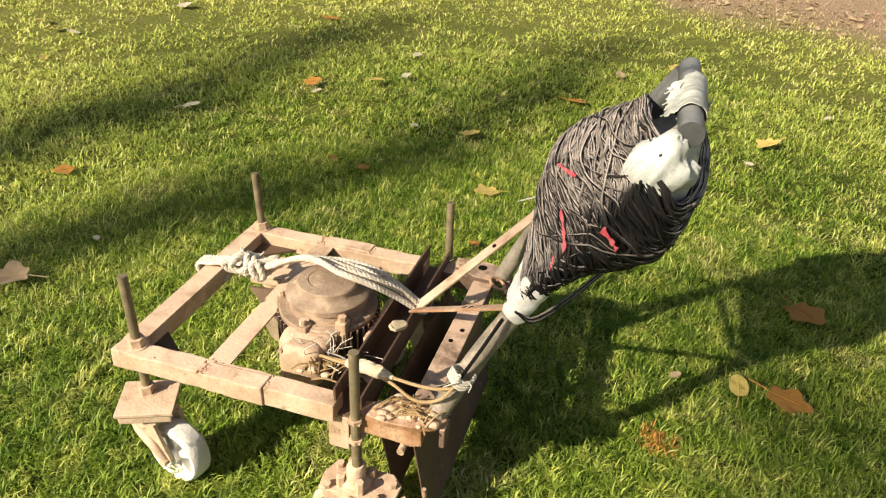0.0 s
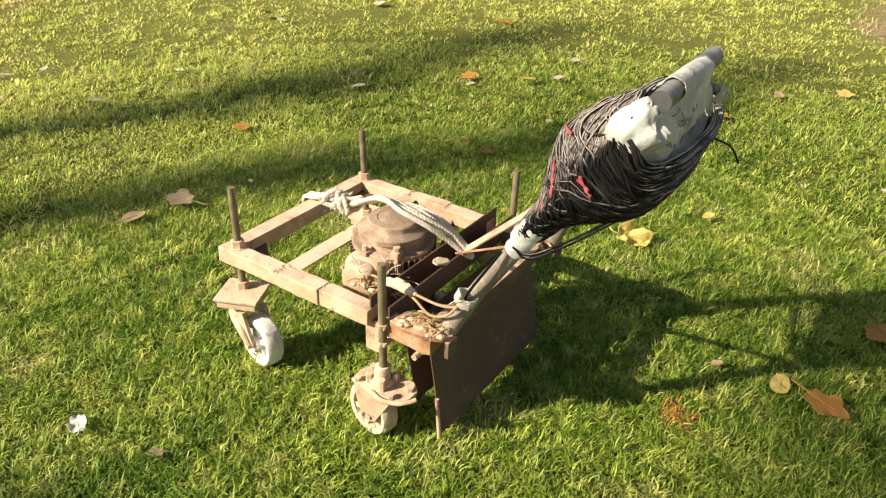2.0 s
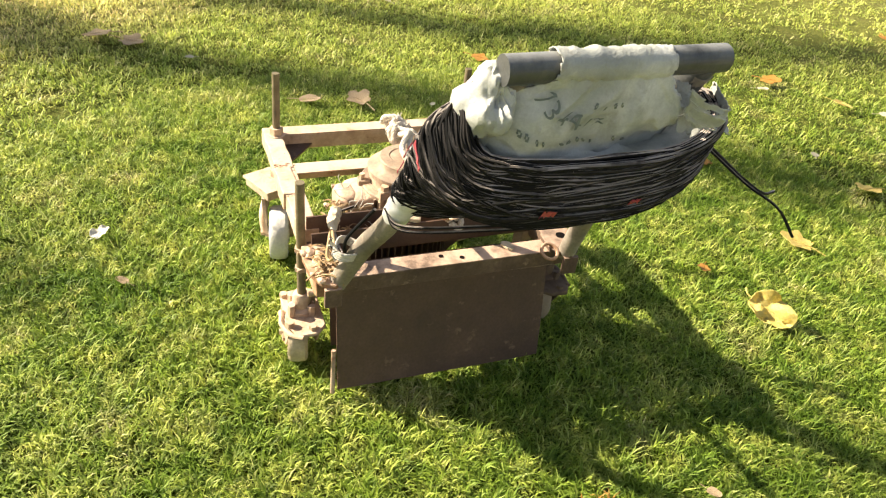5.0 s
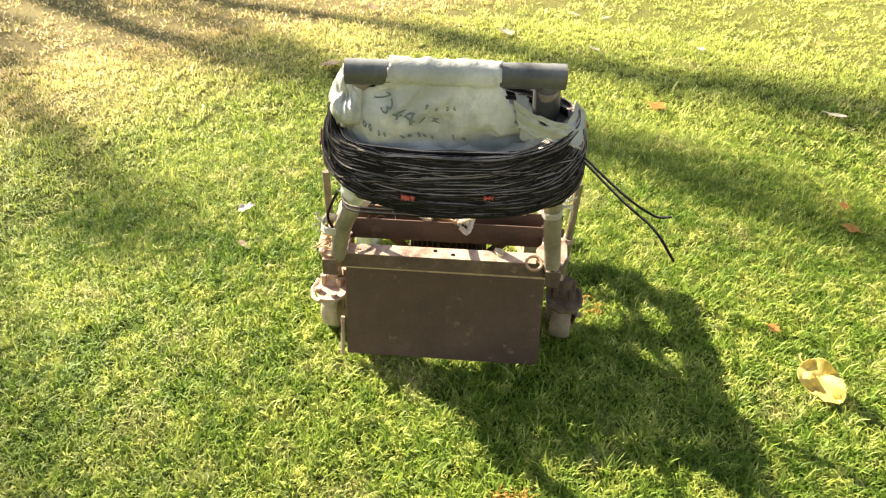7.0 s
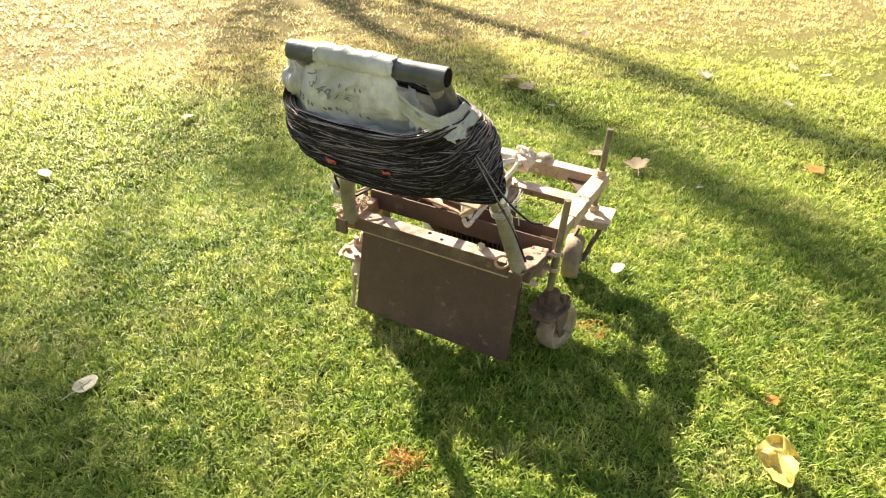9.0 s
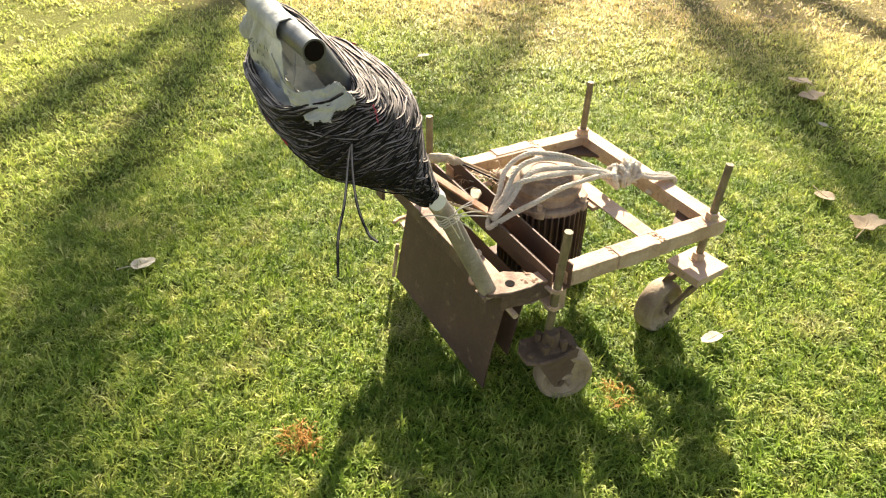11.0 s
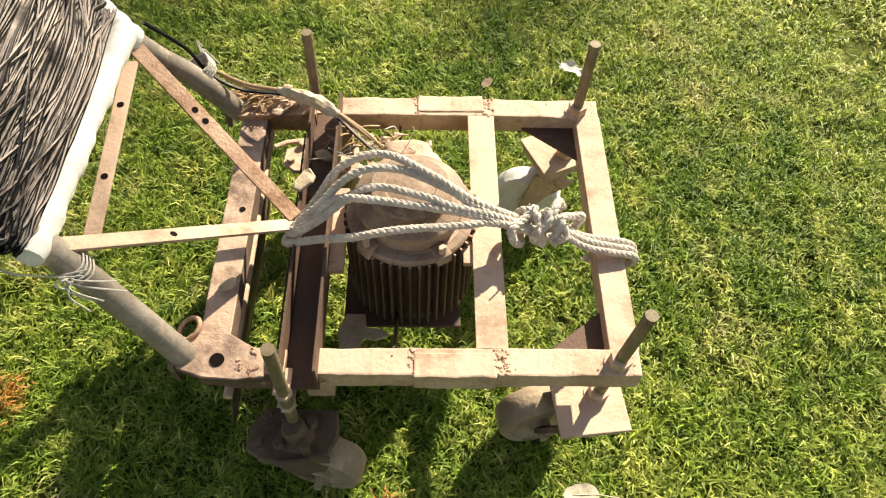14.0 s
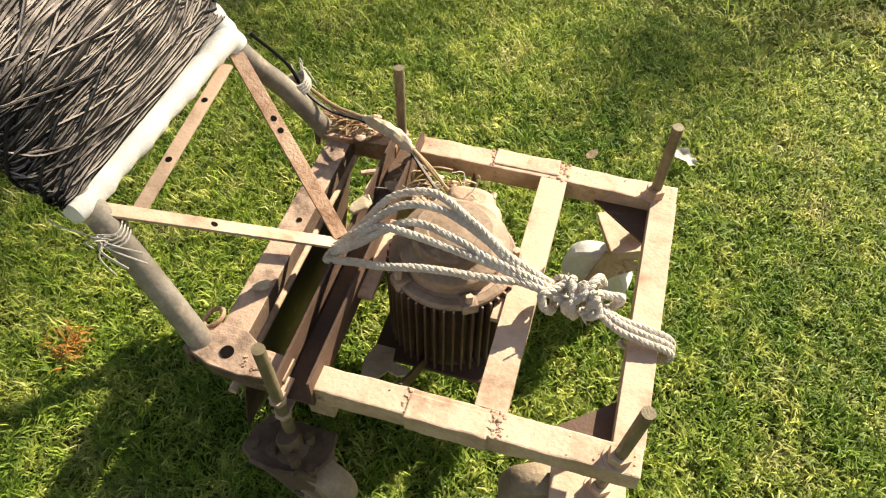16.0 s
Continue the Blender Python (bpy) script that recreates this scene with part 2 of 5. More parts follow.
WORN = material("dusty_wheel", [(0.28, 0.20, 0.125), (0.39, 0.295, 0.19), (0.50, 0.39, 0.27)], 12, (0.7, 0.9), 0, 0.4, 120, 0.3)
# darker copy of the dusty steel, with the right side's shade in its colour
SHADED_CAST = material("shaded_casting", [(0.10, 0.062, 0.037), (0.15, 0.098, 0.060), (0.22, 0.15, 0.095)], 11, (0.8, 0.95), 0, 0.6, 90, 0.35)
HOLE = material("dark_hole", [(0.006, 0.004, 0.003), (0.012, 0.008, 0.006)], 12, (0.8, 0.9), 0, 0.2, 100, 0.2)
HOLE.node_tree.nodes["Principled BSDF"].inputs["Specular IOR Level"].default_value = 0.1
INK = material("faded_ink", [(0.11, 0.13, 0.115), (0.20, 0.23, 0.20)], 30, (0.6, 0.8), 0, 0.1, 100, 0.2)

# ---- the lawn ----
def ground_material():
    m = bpy.data.materials.new("lawn_soil")
    m.use_nodes = True
    nt = m.node_tree
    N, Lk = nt.nodes, nt.links
    b = N["Principled BSDF"]
    co = N.new("ShaderNodeTexCoord")
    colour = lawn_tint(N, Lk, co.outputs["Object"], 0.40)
    fine = N.new("ShaderNodeTexNoise")
    fine.inputs["Scale"].default_value, fine.inputs["Detail"].default_value, fine.inputs["Roughness"].default_value = 60.0, 8.0, 0.75
    Lk.new(co.outputs["Object"], fine.inputs["Vector"])
    gr = N.new("ShaderNodeValToRGB")
    gr.color_ramp.elements[0].position, gr.color_ramp.elements[1].position = 0.35, 0.68
    gr.color_ramp.elements[0].color = (0.30, 0.32, 0.26, 1)
    gr.color_ramp.elements[1].color = (1.15, 1.1, 1.0, 1)
    Lk.new(fine.outputs["Fac"], gr.inputs["Fac"])
    mx = N.new("ShaderNodeMix")
    mx.data_type, mx.blend_type = "RGBA", "MULTIPLY"
    mx.inputs["Factor"].default_value = 1.0
    Lk.new(colour, mx.inputs["A"])
    Lk.new(gr.outputs["Color"], mx.inputs["B"])
    Lk.new(mx.outputs["Result"], b.inputs["Base Color"])
    b.inputs["Roughness"].default_value = 0.95
    b.inputs["Specular IOR Level"].default_value = 0.1
    bp = N.new("ShaderNodeBump")
    bp.inputs["Strength"].default_value, bp.inputs["Distance"].default_value = 0.8, 0.02
    Lk.new(fine.outputs["Fac"], bp.inputs["Height"])
    Lk.new(bp.outputs["Normal"], b.inputs["Normal"])
    return m


def lawn_tint(N, Lk, vector, shade):
    """Green lawn with straw-coloured worn spots, a dry stretch far off at one end and bare reddish earth at the other."""
    def noise_at(scale, detail, rough=0.6):
        t = N.new("ShaderNodeTexNoise")
        t.inputs["Scale"].default_value, t.inputs["Detail"].default_value, t.inputs["Roughness"].default_value = scale, detail, rough
        Lk.new(vector, t.inputs["Vector"])
        return t.outputs["Fac"]

    def mapped(v, a, b, c=0.0, d=1.0):
        r = N.new("ShaderNodeMapRange")
        for k, x in zip(("From Min", "From Max", "To Min", "To Max"), (a, b, c, d)):
            r.inputs[k].default_value = x
        Lk.new(v, r.inputs["Value"])
        return r.outputs["Result"]

    def calc(kind, a, b):
        k = N.new("ShaderNodeMath")
        k.operation = kind
        for i, v in enumerate((a, b)):
            if hasattr(v, "links"):
                Lk.new(v, k.inputs[i])
            else:
                k.inputs[i].default_value = v
        return k.outputs[0]

    def mixed(a, b, f):
        k = N.new("ShaderNodeMix")
        k.data_type = "RGBA"
        for s, v in (("A", a), ("B", b), ("Factor", f)):
            if hasattr(v, "links"):
                Lk.new(v, k.inputs[s])
            else:
                k.inputs[s].default_value = (*(x * shade for x in v), 1)
        return k.outputs["Result"]

    sep = N.new("ShaderNodeSeparateXYZ")
    Lk.new(vector, sep.inputs["Vector"])
    # brightness painted in: darker round the mower, lighter outward, held back along +y
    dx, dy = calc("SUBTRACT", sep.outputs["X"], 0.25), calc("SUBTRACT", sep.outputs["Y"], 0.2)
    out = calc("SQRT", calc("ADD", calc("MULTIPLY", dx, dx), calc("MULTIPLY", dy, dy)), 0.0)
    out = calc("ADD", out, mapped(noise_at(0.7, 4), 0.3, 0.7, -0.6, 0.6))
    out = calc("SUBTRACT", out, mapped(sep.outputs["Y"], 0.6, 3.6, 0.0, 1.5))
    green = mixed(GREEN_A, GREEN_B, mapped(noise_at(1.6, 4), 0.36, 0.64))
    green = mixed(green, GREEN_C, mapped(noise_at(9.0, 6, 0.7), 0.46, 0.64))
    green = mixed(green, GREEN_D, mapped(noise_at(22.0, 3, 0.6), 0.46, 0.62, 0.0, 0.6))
    green = mixed(green, FAR_LIT_LAWN, mapped(out, 1.2, 3.6, 0.0, 0.85))
    dry = mixed(green, STRAW, calc("MULTIPLY", mapped(noise_at(3.2, 7, 0.7), 0.54, 0.70), 0.65))
    wob = calc("MULTIPLY", mapped(noise_at(0.9, 5), 0.3, 0.7, -1.0, 1.0), 0.9)
    # dry stretch towards the trees
    far = calc("ADD", calc("ADD", calc("MULTIPLY", sep.outputs["X"], -0.66), calc("MULTIPLY", sep.outputs["Y"], -0.75)), calc("MULTIPLY", wob, 0.6))
    dry = mixed(dry, DRYLAWN, calc("MULTIPLY", mapped(far, DRY_FROM, DRY_FROM + 1.2), mapped(noise_at(14.0, 6), 0.3, 0.55, 0.6, 1.0)))
    bare = calc("ADD", calc("ADD", calc("MULTIPLY", sep.outputs["X"], 0.35), calc("MULTIPLY", sep.outputs["Y"], 0.94)), calc("MULTIPLY", wob, 0.45))
    return mixed(dry, tuple(0.8 * x / shade for x in EARTH), calc("MULTIPLY", mapped(bare, 5.4, 6.8), mapped(calc("ADD", sep.outputs["X"], calc("MULTIPLY", wob, 0.4)), 0.45, 0.95)))


GREEN_A, GREEN_B, GREEN_C, GREEN_D = (0.18, 0.285, 0.032), (0.36, 0.455, 0.064), (0.585, 0.61, 0.15), (0.11, 0.19, 0.025)
FAR_LIT_LAWN = (0.70, 0.72, 0.20)
STRAW, DRYLAWN, EARTH = (0.68, 0.60, 0.28), (0.84, 0.68, 0.32), (0.70, 0.50, 0.36)
DRY_FROM = 1.95


def ground_height(x, y):
    return 0.012 * noise.noise(Vector((x * 1.3, y * 1.3, 0.3)))


bm = bmesh.new()
steps = [-400, -120, -40, -16] + [-9 + 0.15 * i for i in range(121)] + [16, 40, 120, 400]
grid = [[bm.verts.new((x, y, ground_height(x, y) - 0.004)) for y in steps] for x in steps]
for i in range(len(steps) - 1):
    for j in range(len(steps) - 1):
        bm.faces.new((grid[i][j], grid[i + 1][j], grid[i + 1][j + 1], grid[i][j + 1]))
tagged(part("ground", bm, ground_material(), None, "mown green lawn with straw-coloured worn patches and bare earth", True), category="lawn", kind="structure")


def blade_material():
    m = bpy.data.materials.new("grass_blade")
    m.use_nodes = True
    nt = m.node_tree
    N, Lk = nt.nodes, nt.links
    b = N["Principled BSDF"]
    co = N.new("ShaderNodeTexCoord")
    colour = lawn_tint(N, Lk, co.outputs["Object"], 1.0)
    geo = N.new("ShaderNodeNewGeometry")
    hue = N.new("ShaderNodeValToRGB")
    for _ in range(2):
        hue.color_ramp.elements.new(0.5)
    for e, (p, c) in zip(hue.color_ramp.elements, ((0.0, (0.50, 0.56, 0.46)), (0.45, (0.94, 0.99, 0.88)), (0.86, (1.30, 1.25, 1.15)), (0.95, (1.70, 1.5, 2.4)))):
        e.position, e.color = p, (*c, 1)
    Lk.new(geo.outputs["Random Per Island"], hue.inputs["Fac"])
    mx = N.new("ShaderNodeMix")
    mx.data_type, mx.blend_type = "RGBA", "MULTIPLY"
    mx.inputs["Factor"].default_value = 1.0
    Lk.new(colour, mx.inputs["A"])
    Lk.new(hue.outputs["Color"], mx.inputs["B"])
    Lk.new(mx.outputs["Result"], b.inputs["Base Color"])
    b.inputs["Roughness"].default_value = 0.55
    b.inputs["Specular IOR Level"].default_value = 0.28
    tr = N.new("ShaderNodeBsdfTranslucent")
    Lk.new(mx.outputs["Result"], tr.inputs["Color"])
    ms = N.new("ShaderNodeMixShader")
    ms.inputs["Fac"].default_value = 0.42
    Lk.new(b.outputs["BSDF"], ms.inputs[1])
    Lk.new(tr.outputs["BSDF"], ms.inputs[2])
    Lk.new(ms.outputs["Shader"], N["Material Output"].inputs["Surface"])
    return m


def grass(name, count, per_tuft, spread, inner, outer, length, width, leans, label):
    """Bent blades of five corners in loose tufts strewn over a ring; each tuft spreads from its own root."""
    tufts = count // per_tuft
    r = np.sqrt(RNG.uniform(inner ** 2, outer ** 2, tufts))
    a = RNG.uniform(0, 2 * np.pi, tufts)
    size = np.repeat(RNG.uniform(0.65, 1.3, tufts), per_tuft)
    n = tufts * per_tuft
    ox, oy = RNG.normal(0, spread, n), RNG.normal(0, spread, n)
    x = np.repeat(MID[0] + r * np.cos(a), per_tuft) + ox
    y = np.repeat(MID[1] + r * np.sin(a), per_tuft) + oy
    az = np.arctan2(oy, ox) + RNG.normal(0, 0.9, n)
    wave = 0.25 * np.sin(x * 2.3 + np.sin(y * 3.1)) + 0.15 * np.sin(x * 7.1 + y * 4.0)
    bare = RNG.uniform(0, 1, n) < np.clip(((0.35 * x + 0.94 * y) + wave - 5.5) / 1.5, 0, 1) * np.clip((x + wave - 0.3) / 0.6, 0, 1)
    keep = ~(bare & (RNG.uniform(0, 1, n) < 0.8))
    x, y, az, size = x[keep], y[keep], az[keep], size[keep]
    n = len(x)
    ln = length * RNG.uniform(0.5, 1.25, n) * size
    w = width * RNG.uniform(0.7, 1.3, n)
    lean = RNG.uniform(*leans, n)
    dx, dy = np.cos(az), np.sin(az)
    twist = RNG.uniform(-0.8, 0.8, n)
    tx, ty = np.cos(az + twist), np.sin(az + twist)
    sx, sy = -dy * w / 2, dx * w / 2
    mid_h, mid_o = ln * 0.55 * np.cos(lean * 0.6), ln * 0.55 * np.sin(lean * 0.6)
    tip_h, tip_o = mid_h + ln * 0.5 * np.cos(lean * 1.35), ln * 0.5 * np.sin(lean * 1.35)
    v = np.empty((n, 5, 3))
    for i, (o, q, h, s) in enumerate(((0, 0, 0, -0.7), (0, 0, 0, 0.7), (mid_o, 0, mid_h, 1), (mid_o, 0, mid_h, -1), (mid_o, tip_o, tip_h, 0))):
        v[:, i, 0], v[:, i, 1], v[:, i, 2] = x + dx * o + tx * q + sx * s, y + dy * o + ty * q + sy * s, h - 0.004
    base = np.arange(n)[:, None] * 5
    loops = (base + np.array([0, 1, 2, 3, 3, 2, 4])[None, :]).ravel()
    mesh = bpy.data.meshes.new(name)
    mesh.vertices.add(n * 5)
    mesh.vertices.foreach_set("co", v.ravel())
    mesh.loops.add(n * 7)
    mesh.loops.foreach_set("vertex_index", loops.astype(np.int32))
    starts = (np.arange(n)[:, None] * 7 + np.array([0, 4])[None, :]).ravel()
    mesh.polygons.add(n * 2)
    mesh.polygons.foreach_set("loop_start", starts.astype(np.int32))
    mesh.update(calc_edges=True)
    mesh.validate()
    mesh.materials.append(BLADE)
    return tagged(new(name, mesh), label, "grass", kind="stuff")


BLADE = blade_material()
MID = (0.15, 0.25)
TURF = "short green lawn grass, trampled and mixed with dry straw"
grass("grass", 290000, 11, 0.014, 0.0, 1.9, 0.032, 0.0037, (0.65, 2.1), TURF)
grass("grass", 150000, 11, 0.012, 0.0, 1.9, 0.046, 0.0037, (0.5, 1.9), "coarse tufts of couch grass standing in the lawn")
grass("grass", 170000, 11, 0.019, 1.9, 3.7, 0.037, 0.0054, (0.65, 2.1), TURF)
grass("grass", 80000, 11, 0.016, 1.9, 3.7, 0.050, 0.0054, (0.5, 1.9), "coarse tufts of couch grass standing in the lawn")
grass("grass", 180000, 11, 0.030, 3.7, 7.6, 0.046, 0.0086, (0.65, 2.05), "short lawn grass turning dry and yellow")

# ---- the mower ----
mower = new("lawn_mower")
tagged(mower, "homemade electric lawn mower of welded dusty steel on small wheels", "lawn mower")

RAIL_Y, RAIL_TOP, RAIL_W, RAIL_H = 0.309, 0.392, 0.052, 0.048


def weld(bm, x, y, z, r, n=7):
    """A lumpy bead of weld and caked earth."""
    for _ in range(n):
        b = bmesh.new()
        bmesh.ops.create_icosphere(b, subdivisions=1, radius=r * random.uniform(0.5, 1.0))
        bmesh.ops.scale(b, vec=(random.uniform(0.8, 1.5), random.uniform(0.8, 1.5), random.uniform(0.4, 0.7)), verts=b.verts)
        bmesh.ops.translate(b, vec=(x + random.uniform(-1.4, 1.4) * r, y + random.uniform(-1.4, 1.4) * r, z + random.uniform(-0.3, 0.2) * r), verts=b.verts)
        join(bm, b)


def beam(bm, centre, size, cuts, dent):
    """A square tube along x with dents and a caked, uneven skin."""
    b = bmesh.new()
    bmesh.ops.create_cube(b, size=1.0)
    bmesh.ops.scale(b, vec=size, verts=b.verts)
    bmesh.ops.bevel(b, geom=b.edges[:], offset=0.0035, segments=2, profile=0.6, affect="EDGES")
    for k in range(1, cuts):
        bmesh.ops.bisect_plane(b, geom=b.verts[:] + b.edges[:] + b.faces[:], plane_co=((k / cuts - 0.5) * size[0], 0, 0), plane_no=(1, 0, 0))
    bmesh.ops.translate(b, vec=centre, verts=b.verts)
    for v in b.verts:
        v.co += noise.noise_vector(v.co * 22) * dent + noise.noise_vector(v.co * 75) * dent * 0.45
    join(bm, b)


# side rails with the sleeve welded over the joint
for s in (-1, 1):
    bm = bmesh.new()
    beam(bm, (-0.112, s * RAIL_Y, RAIL_TOP - RAIL_H / 2), (0.57, RAIL_W, RAIL_H), 40, 0.0022)
    rail = part("side_rail", bm, DUSTY, mower)
    bm = bmesh.new()
    beam(bm, (-0.07, s * (RAIL_Y + 0.008), RAIL_TOP - RAIL_H / 2 + 0.003), (0.145, RAIL_W - 0.004, RAIL_H), 14, 0.0026)
    part("sleeve", bm, DUSTY, rail)
    bm = bmesh.new()
    for wx in (0.004, -0.145, -0.16):
        for k in range(4):
            weld(bm, wx, s * (RAIL_Y - 0.02 + 0.014 * k), RAIL_TOP + 0.0005, 0.0042, 3)
    tagged(part("weld_bead", bm, RUSTY, rail), kind="stuff")
    # crumbs of dried earth along the rail
    bm = bmesh.new()
    for k in range(34):
        x = random.choice((random.gauss(-0.34, 0.04), random.gauss(-0.15, 0.03), random.uniform(-0.39, 0.16)))
        weld(bm, min(0.16, max(-0.385, x)), s * (RAIL_Y + random.uniform(-0.022, 0.022)), RAIL_TOP + 0.001, random.uniform(0.0010, 0.0026), 1)
    tagged(part("dried_earth", bm, DUSTY, rail), kind="stuff")
    # rear stub of the rail behind the channel
    bm = bmesh.new()
    beam(bm, (0.30, s * RAIL_Y, RAIL_TOP - 0.03), (0.15, RAIL_W, 0.05), 14, 0.004)
    part("rail_stub", bm, RUSTY if s < 0 else SHADED_STEEL, mower)
    # gusset plate that carries the handle pipe
    bm = bmesh.new()
    prism(bm, [(0.255, s * 0.345), (0.30, s * 0.352), (0.36, s * 0.346), (0.405, s * 0.330), (0.422, s * 0.300), (0.390, s * 0.260), (0.326, s * 0.262), (0.262, s * 0.298)], 0.390, 0.404, 0.002)
    rough_up(bm, 0.002, 40)
    gusset = part("gusset_plate", bm, RUSTY if s < 0 else SHADED_STEEL, mower)
    bm = bmesh.new()
    rod(bm, (0.338, s * 0.314, 0.3985), (0.338, s * 0.314, 0.4050), 0.0125, 20)
    part("bolt_hole", bm, HOLE, gusset)
    bm = bmesh.new()
    for k in range(9):
        weld(bm, random.uniform(0.262, 0.305), s * random.uniform(0.29, 0.345), 0.4045, 0.0028, 4)
    tagged(part("caked_earth", bm, RUSTY, gusset), kind="stuff")
    # downward tab under the gusset's end
    bm = bmesh.new()
    box(bm, (0.418, s * 0.305, 0.368), (0.012, 0.04, 0.05), None, 0.002)
    part("end_tab", bm, SHADED_STEEL, gusset)
    # hanging bracket below the rail
    bm = bmesh.new()
    box(bm, (0.175, s * 0.30, 0.30), (0.05, 0.03, 0.095), None, 0.003)
    part("hanger", bm, DUSTY, mower)


def angle_bar(x0, x1, y0, y1, drop, thick=0.005):
    """An angle iron laid across: a flat top and a lip that hangs on its outer edge."""
    bm = bmesh.new()
    box(bm, ((x0 + x1) / 2, (y0 + y1) / 2, RAIL_TOP - thick / 2), (abs(x1 - x0), y1 - y0, thick), None, 0.0012)
    box(bm, (x0 + (thick / 2 if x1 > x0 else -thick / 2), (y0 + y1) / 2, RAIL_TOP - thick - drop / 2 - 0.0003), (thick, y1 - y0, drop), None, 0.0012)
    return bm


part("front_crossbar", angle_bar(-0.345, -0.398, -0.285, 0.285, 0.045), DUSTY, mower)
part("middle_crossbar", angle_bar(-0.165, -0.108, -0.284, 0.284, 0.045), DUSTY, mower)
bm = bmesh.new()
box(bm, (0.353, 0.0, RAIL_TOP - 0.025), (0.055, 0.565, 0.045), None, 0.003)
rear = part("rear_crossbar", bm, SHADED_STEEL, mower)
for wy, wx in ((-0.02, 0.345), (0.03, 0.36)):
    bm = bmesh.new()
    rod(bm, (wx, wy, RAIL_TOP - 0.004), (wx, wy, RAIL_TOP - 0.0008), 0.006, 14)
    part("bolt_hole", bm, HOLE, rear)

for ry, rx in ((0.253, 0.396),):
    bm = bmesh.new()
    pts = [(rx + 0.020 * math.cos(2 * math.pi * k / 24), ry + 0.021 * math.sin(2 * math.pi * k / 24), RAIL_TOP + 0.009 - 0.010 * math.cos(2 * math.pi * k / 24)) for k in range(24)]
    sweep(bm, pts, 0.0045, 8, closed=True)
    part("iron_ring", bm, RUSTY, rear, "rusty iron ring", True)

# corner gussets at the front
for s in (-1, 1):
    bm = bmesh.new()
    prism(bm, [(-0.392, s * 0.282), (-0.23, s * 0.282), (-0.345, s * 0.19), (-0.392, s * 0.19)], 0.352, 0.358)
    part("corner_plate", bm, BROWN, mower)

# cross channel that the braces are welded to
bm = bmesh.new()
prism(bm, [(0.166, 0.3505), (0.232, 0.3505), (0.232, 0.417), (0.227, 0.417), (0.227, 0.3555), (0.171, 0.3555), (0.171, 0.427), (0.166, 0.427)], -0.315, 0.345)
bm.transform(Matrix(((1, 0, 0, 0), (0, 0, 1, 0), (0, 1, 0, 0), (0, 0, 0, 1))))
part("cross_channel", bm, BROWN, mower, "dark steel channel across the frame")

# threaded rods with their nuts and washers
RODS = [((-0.345, -0.300, 0.20), (-0.353, -0.296, 0.585)), ((-0.345, 0.305, 0.20), (-0.368, 0.316, 0.572)),
        ((0.228, -0.338, 0.20), (0.229, -0.343, 0.563)), ((0.228, 0.352, 0.20), (0.219, 0.372, 0.560))]
for foot, top in RODS:
    foot, top = Vector(foot), Vector(top)
    bm = bmesh.new()
    n = 90
    pts = [foot.lerp(top, i / n) for i in range(n + 1)]
    sweep(bm, pts, lambda t: 0.0112 + 0.0006 * math.sin(t * 90 * math.pi), 14)
    shank = part("threaded_rod", bm, ROD, mower, smooth=True)
    way = (top - foot).normalized()
    back = foot.x > 0
    heights = (0.376, 0.318) if back else (0.404, 0.262)
    for h in heights:
        c = foot + way * ((h - foot.z) / way.z)
        bm = bmesh.new()
        if back:
            rod(bm, c - way * 0.006, c + way * 0.006, 0.0165, 6, None, 0.001)
        else:
            rod(bm, c - way * 0.011, c + way * 0.011, 0.0205, 6, None, 0.001)
            rod(bm, c - way * 0.0145, c - way * 0.0112, 0.026, 20)
        part("nut", bm, DUSTY, shank)
    if back:
        s = 1 if foot.y > 0 else -1
        for h in (0.372, 0.318):
            bm = bmesh.new()
            box(bm, (foot.x, foot.y - s * 0.012, h), (0.03, 0.05, 0.006), None, 0.001)
            part("clamp", bm, DUSTY, shank)


def wheel(parent, centre, axis, radius, width, tread, face, spokes):
    """A small cast wheel: tyre with a rounded tread, rim, hub and spokes, its axle along axis."""
    turn = between((0, 0, 0), axis).to_4x4()
    put = Matrix.Translation(centre) @ turn
    bm = bmesh.new()
    h = width / 2
    lathe(bm, [(radius * 0.74, -h * 0.9), (radius * 0.90, -h), (radius * 0.985, -h * 0.72), (radius, 0), (radius * 0.985, h * 0.72), (radius * 0.90, h), (radius * 0.74, h * 0.9), (radius * 0.72, h * 0.5), (radius * 0.72, -h * 0.5)], 40)
    rough_up(bm, 0.0012, 50)
    bm.transform(put)
    tyre = part("wheel", bm, tread, parent, smooth=True)
    bm = bmesh.new()
    lathe(bm, [(radius * 0.26, -h * 1.15), (radius * 0.26, h * 1.15)], 20)
    bm.transform(put)
    part("hub", bm, face, tyre)
    bm = bmesh.new()
    lathe(bm, [(0.008, -h * 1.9), (0.008, h * 1.9)], 12)
    bm.transform(put)
    part("axle", bm, face, tyre)
    if not spokes:
        bm = bmesh.new()
        lathe(bm, [(radius * 0.25, -h * 0.75), (radius * 0.5, -h * 0.55), (radius * 0.75, -h * 0.85), (radius * 0.75, h * 0.85), (radius * 0.5, h * 0.55), (radius * 0.25, h * 0.75)], 32)
        rough_up(bm, 0.002, 40)
        bm.transform(put)
        part("disc", bm, face, tyre, smooth=True)
    for k in range(spokes):
        a = 2 * math.pi * (k + 0.3) / spokes
        bm = bmesh.new()
        box(bm, (radius * 0.5 * math.cos(a), radius * 0.5 * math.sin(a), 0), (radius * 0.52, radius * 0.20, width * 0.7), Matrix.Rotation(a, 3, "Z"), 0.002)
        bm.transform(put)
        part("spoke", bm, face, tyre)
    return tyre


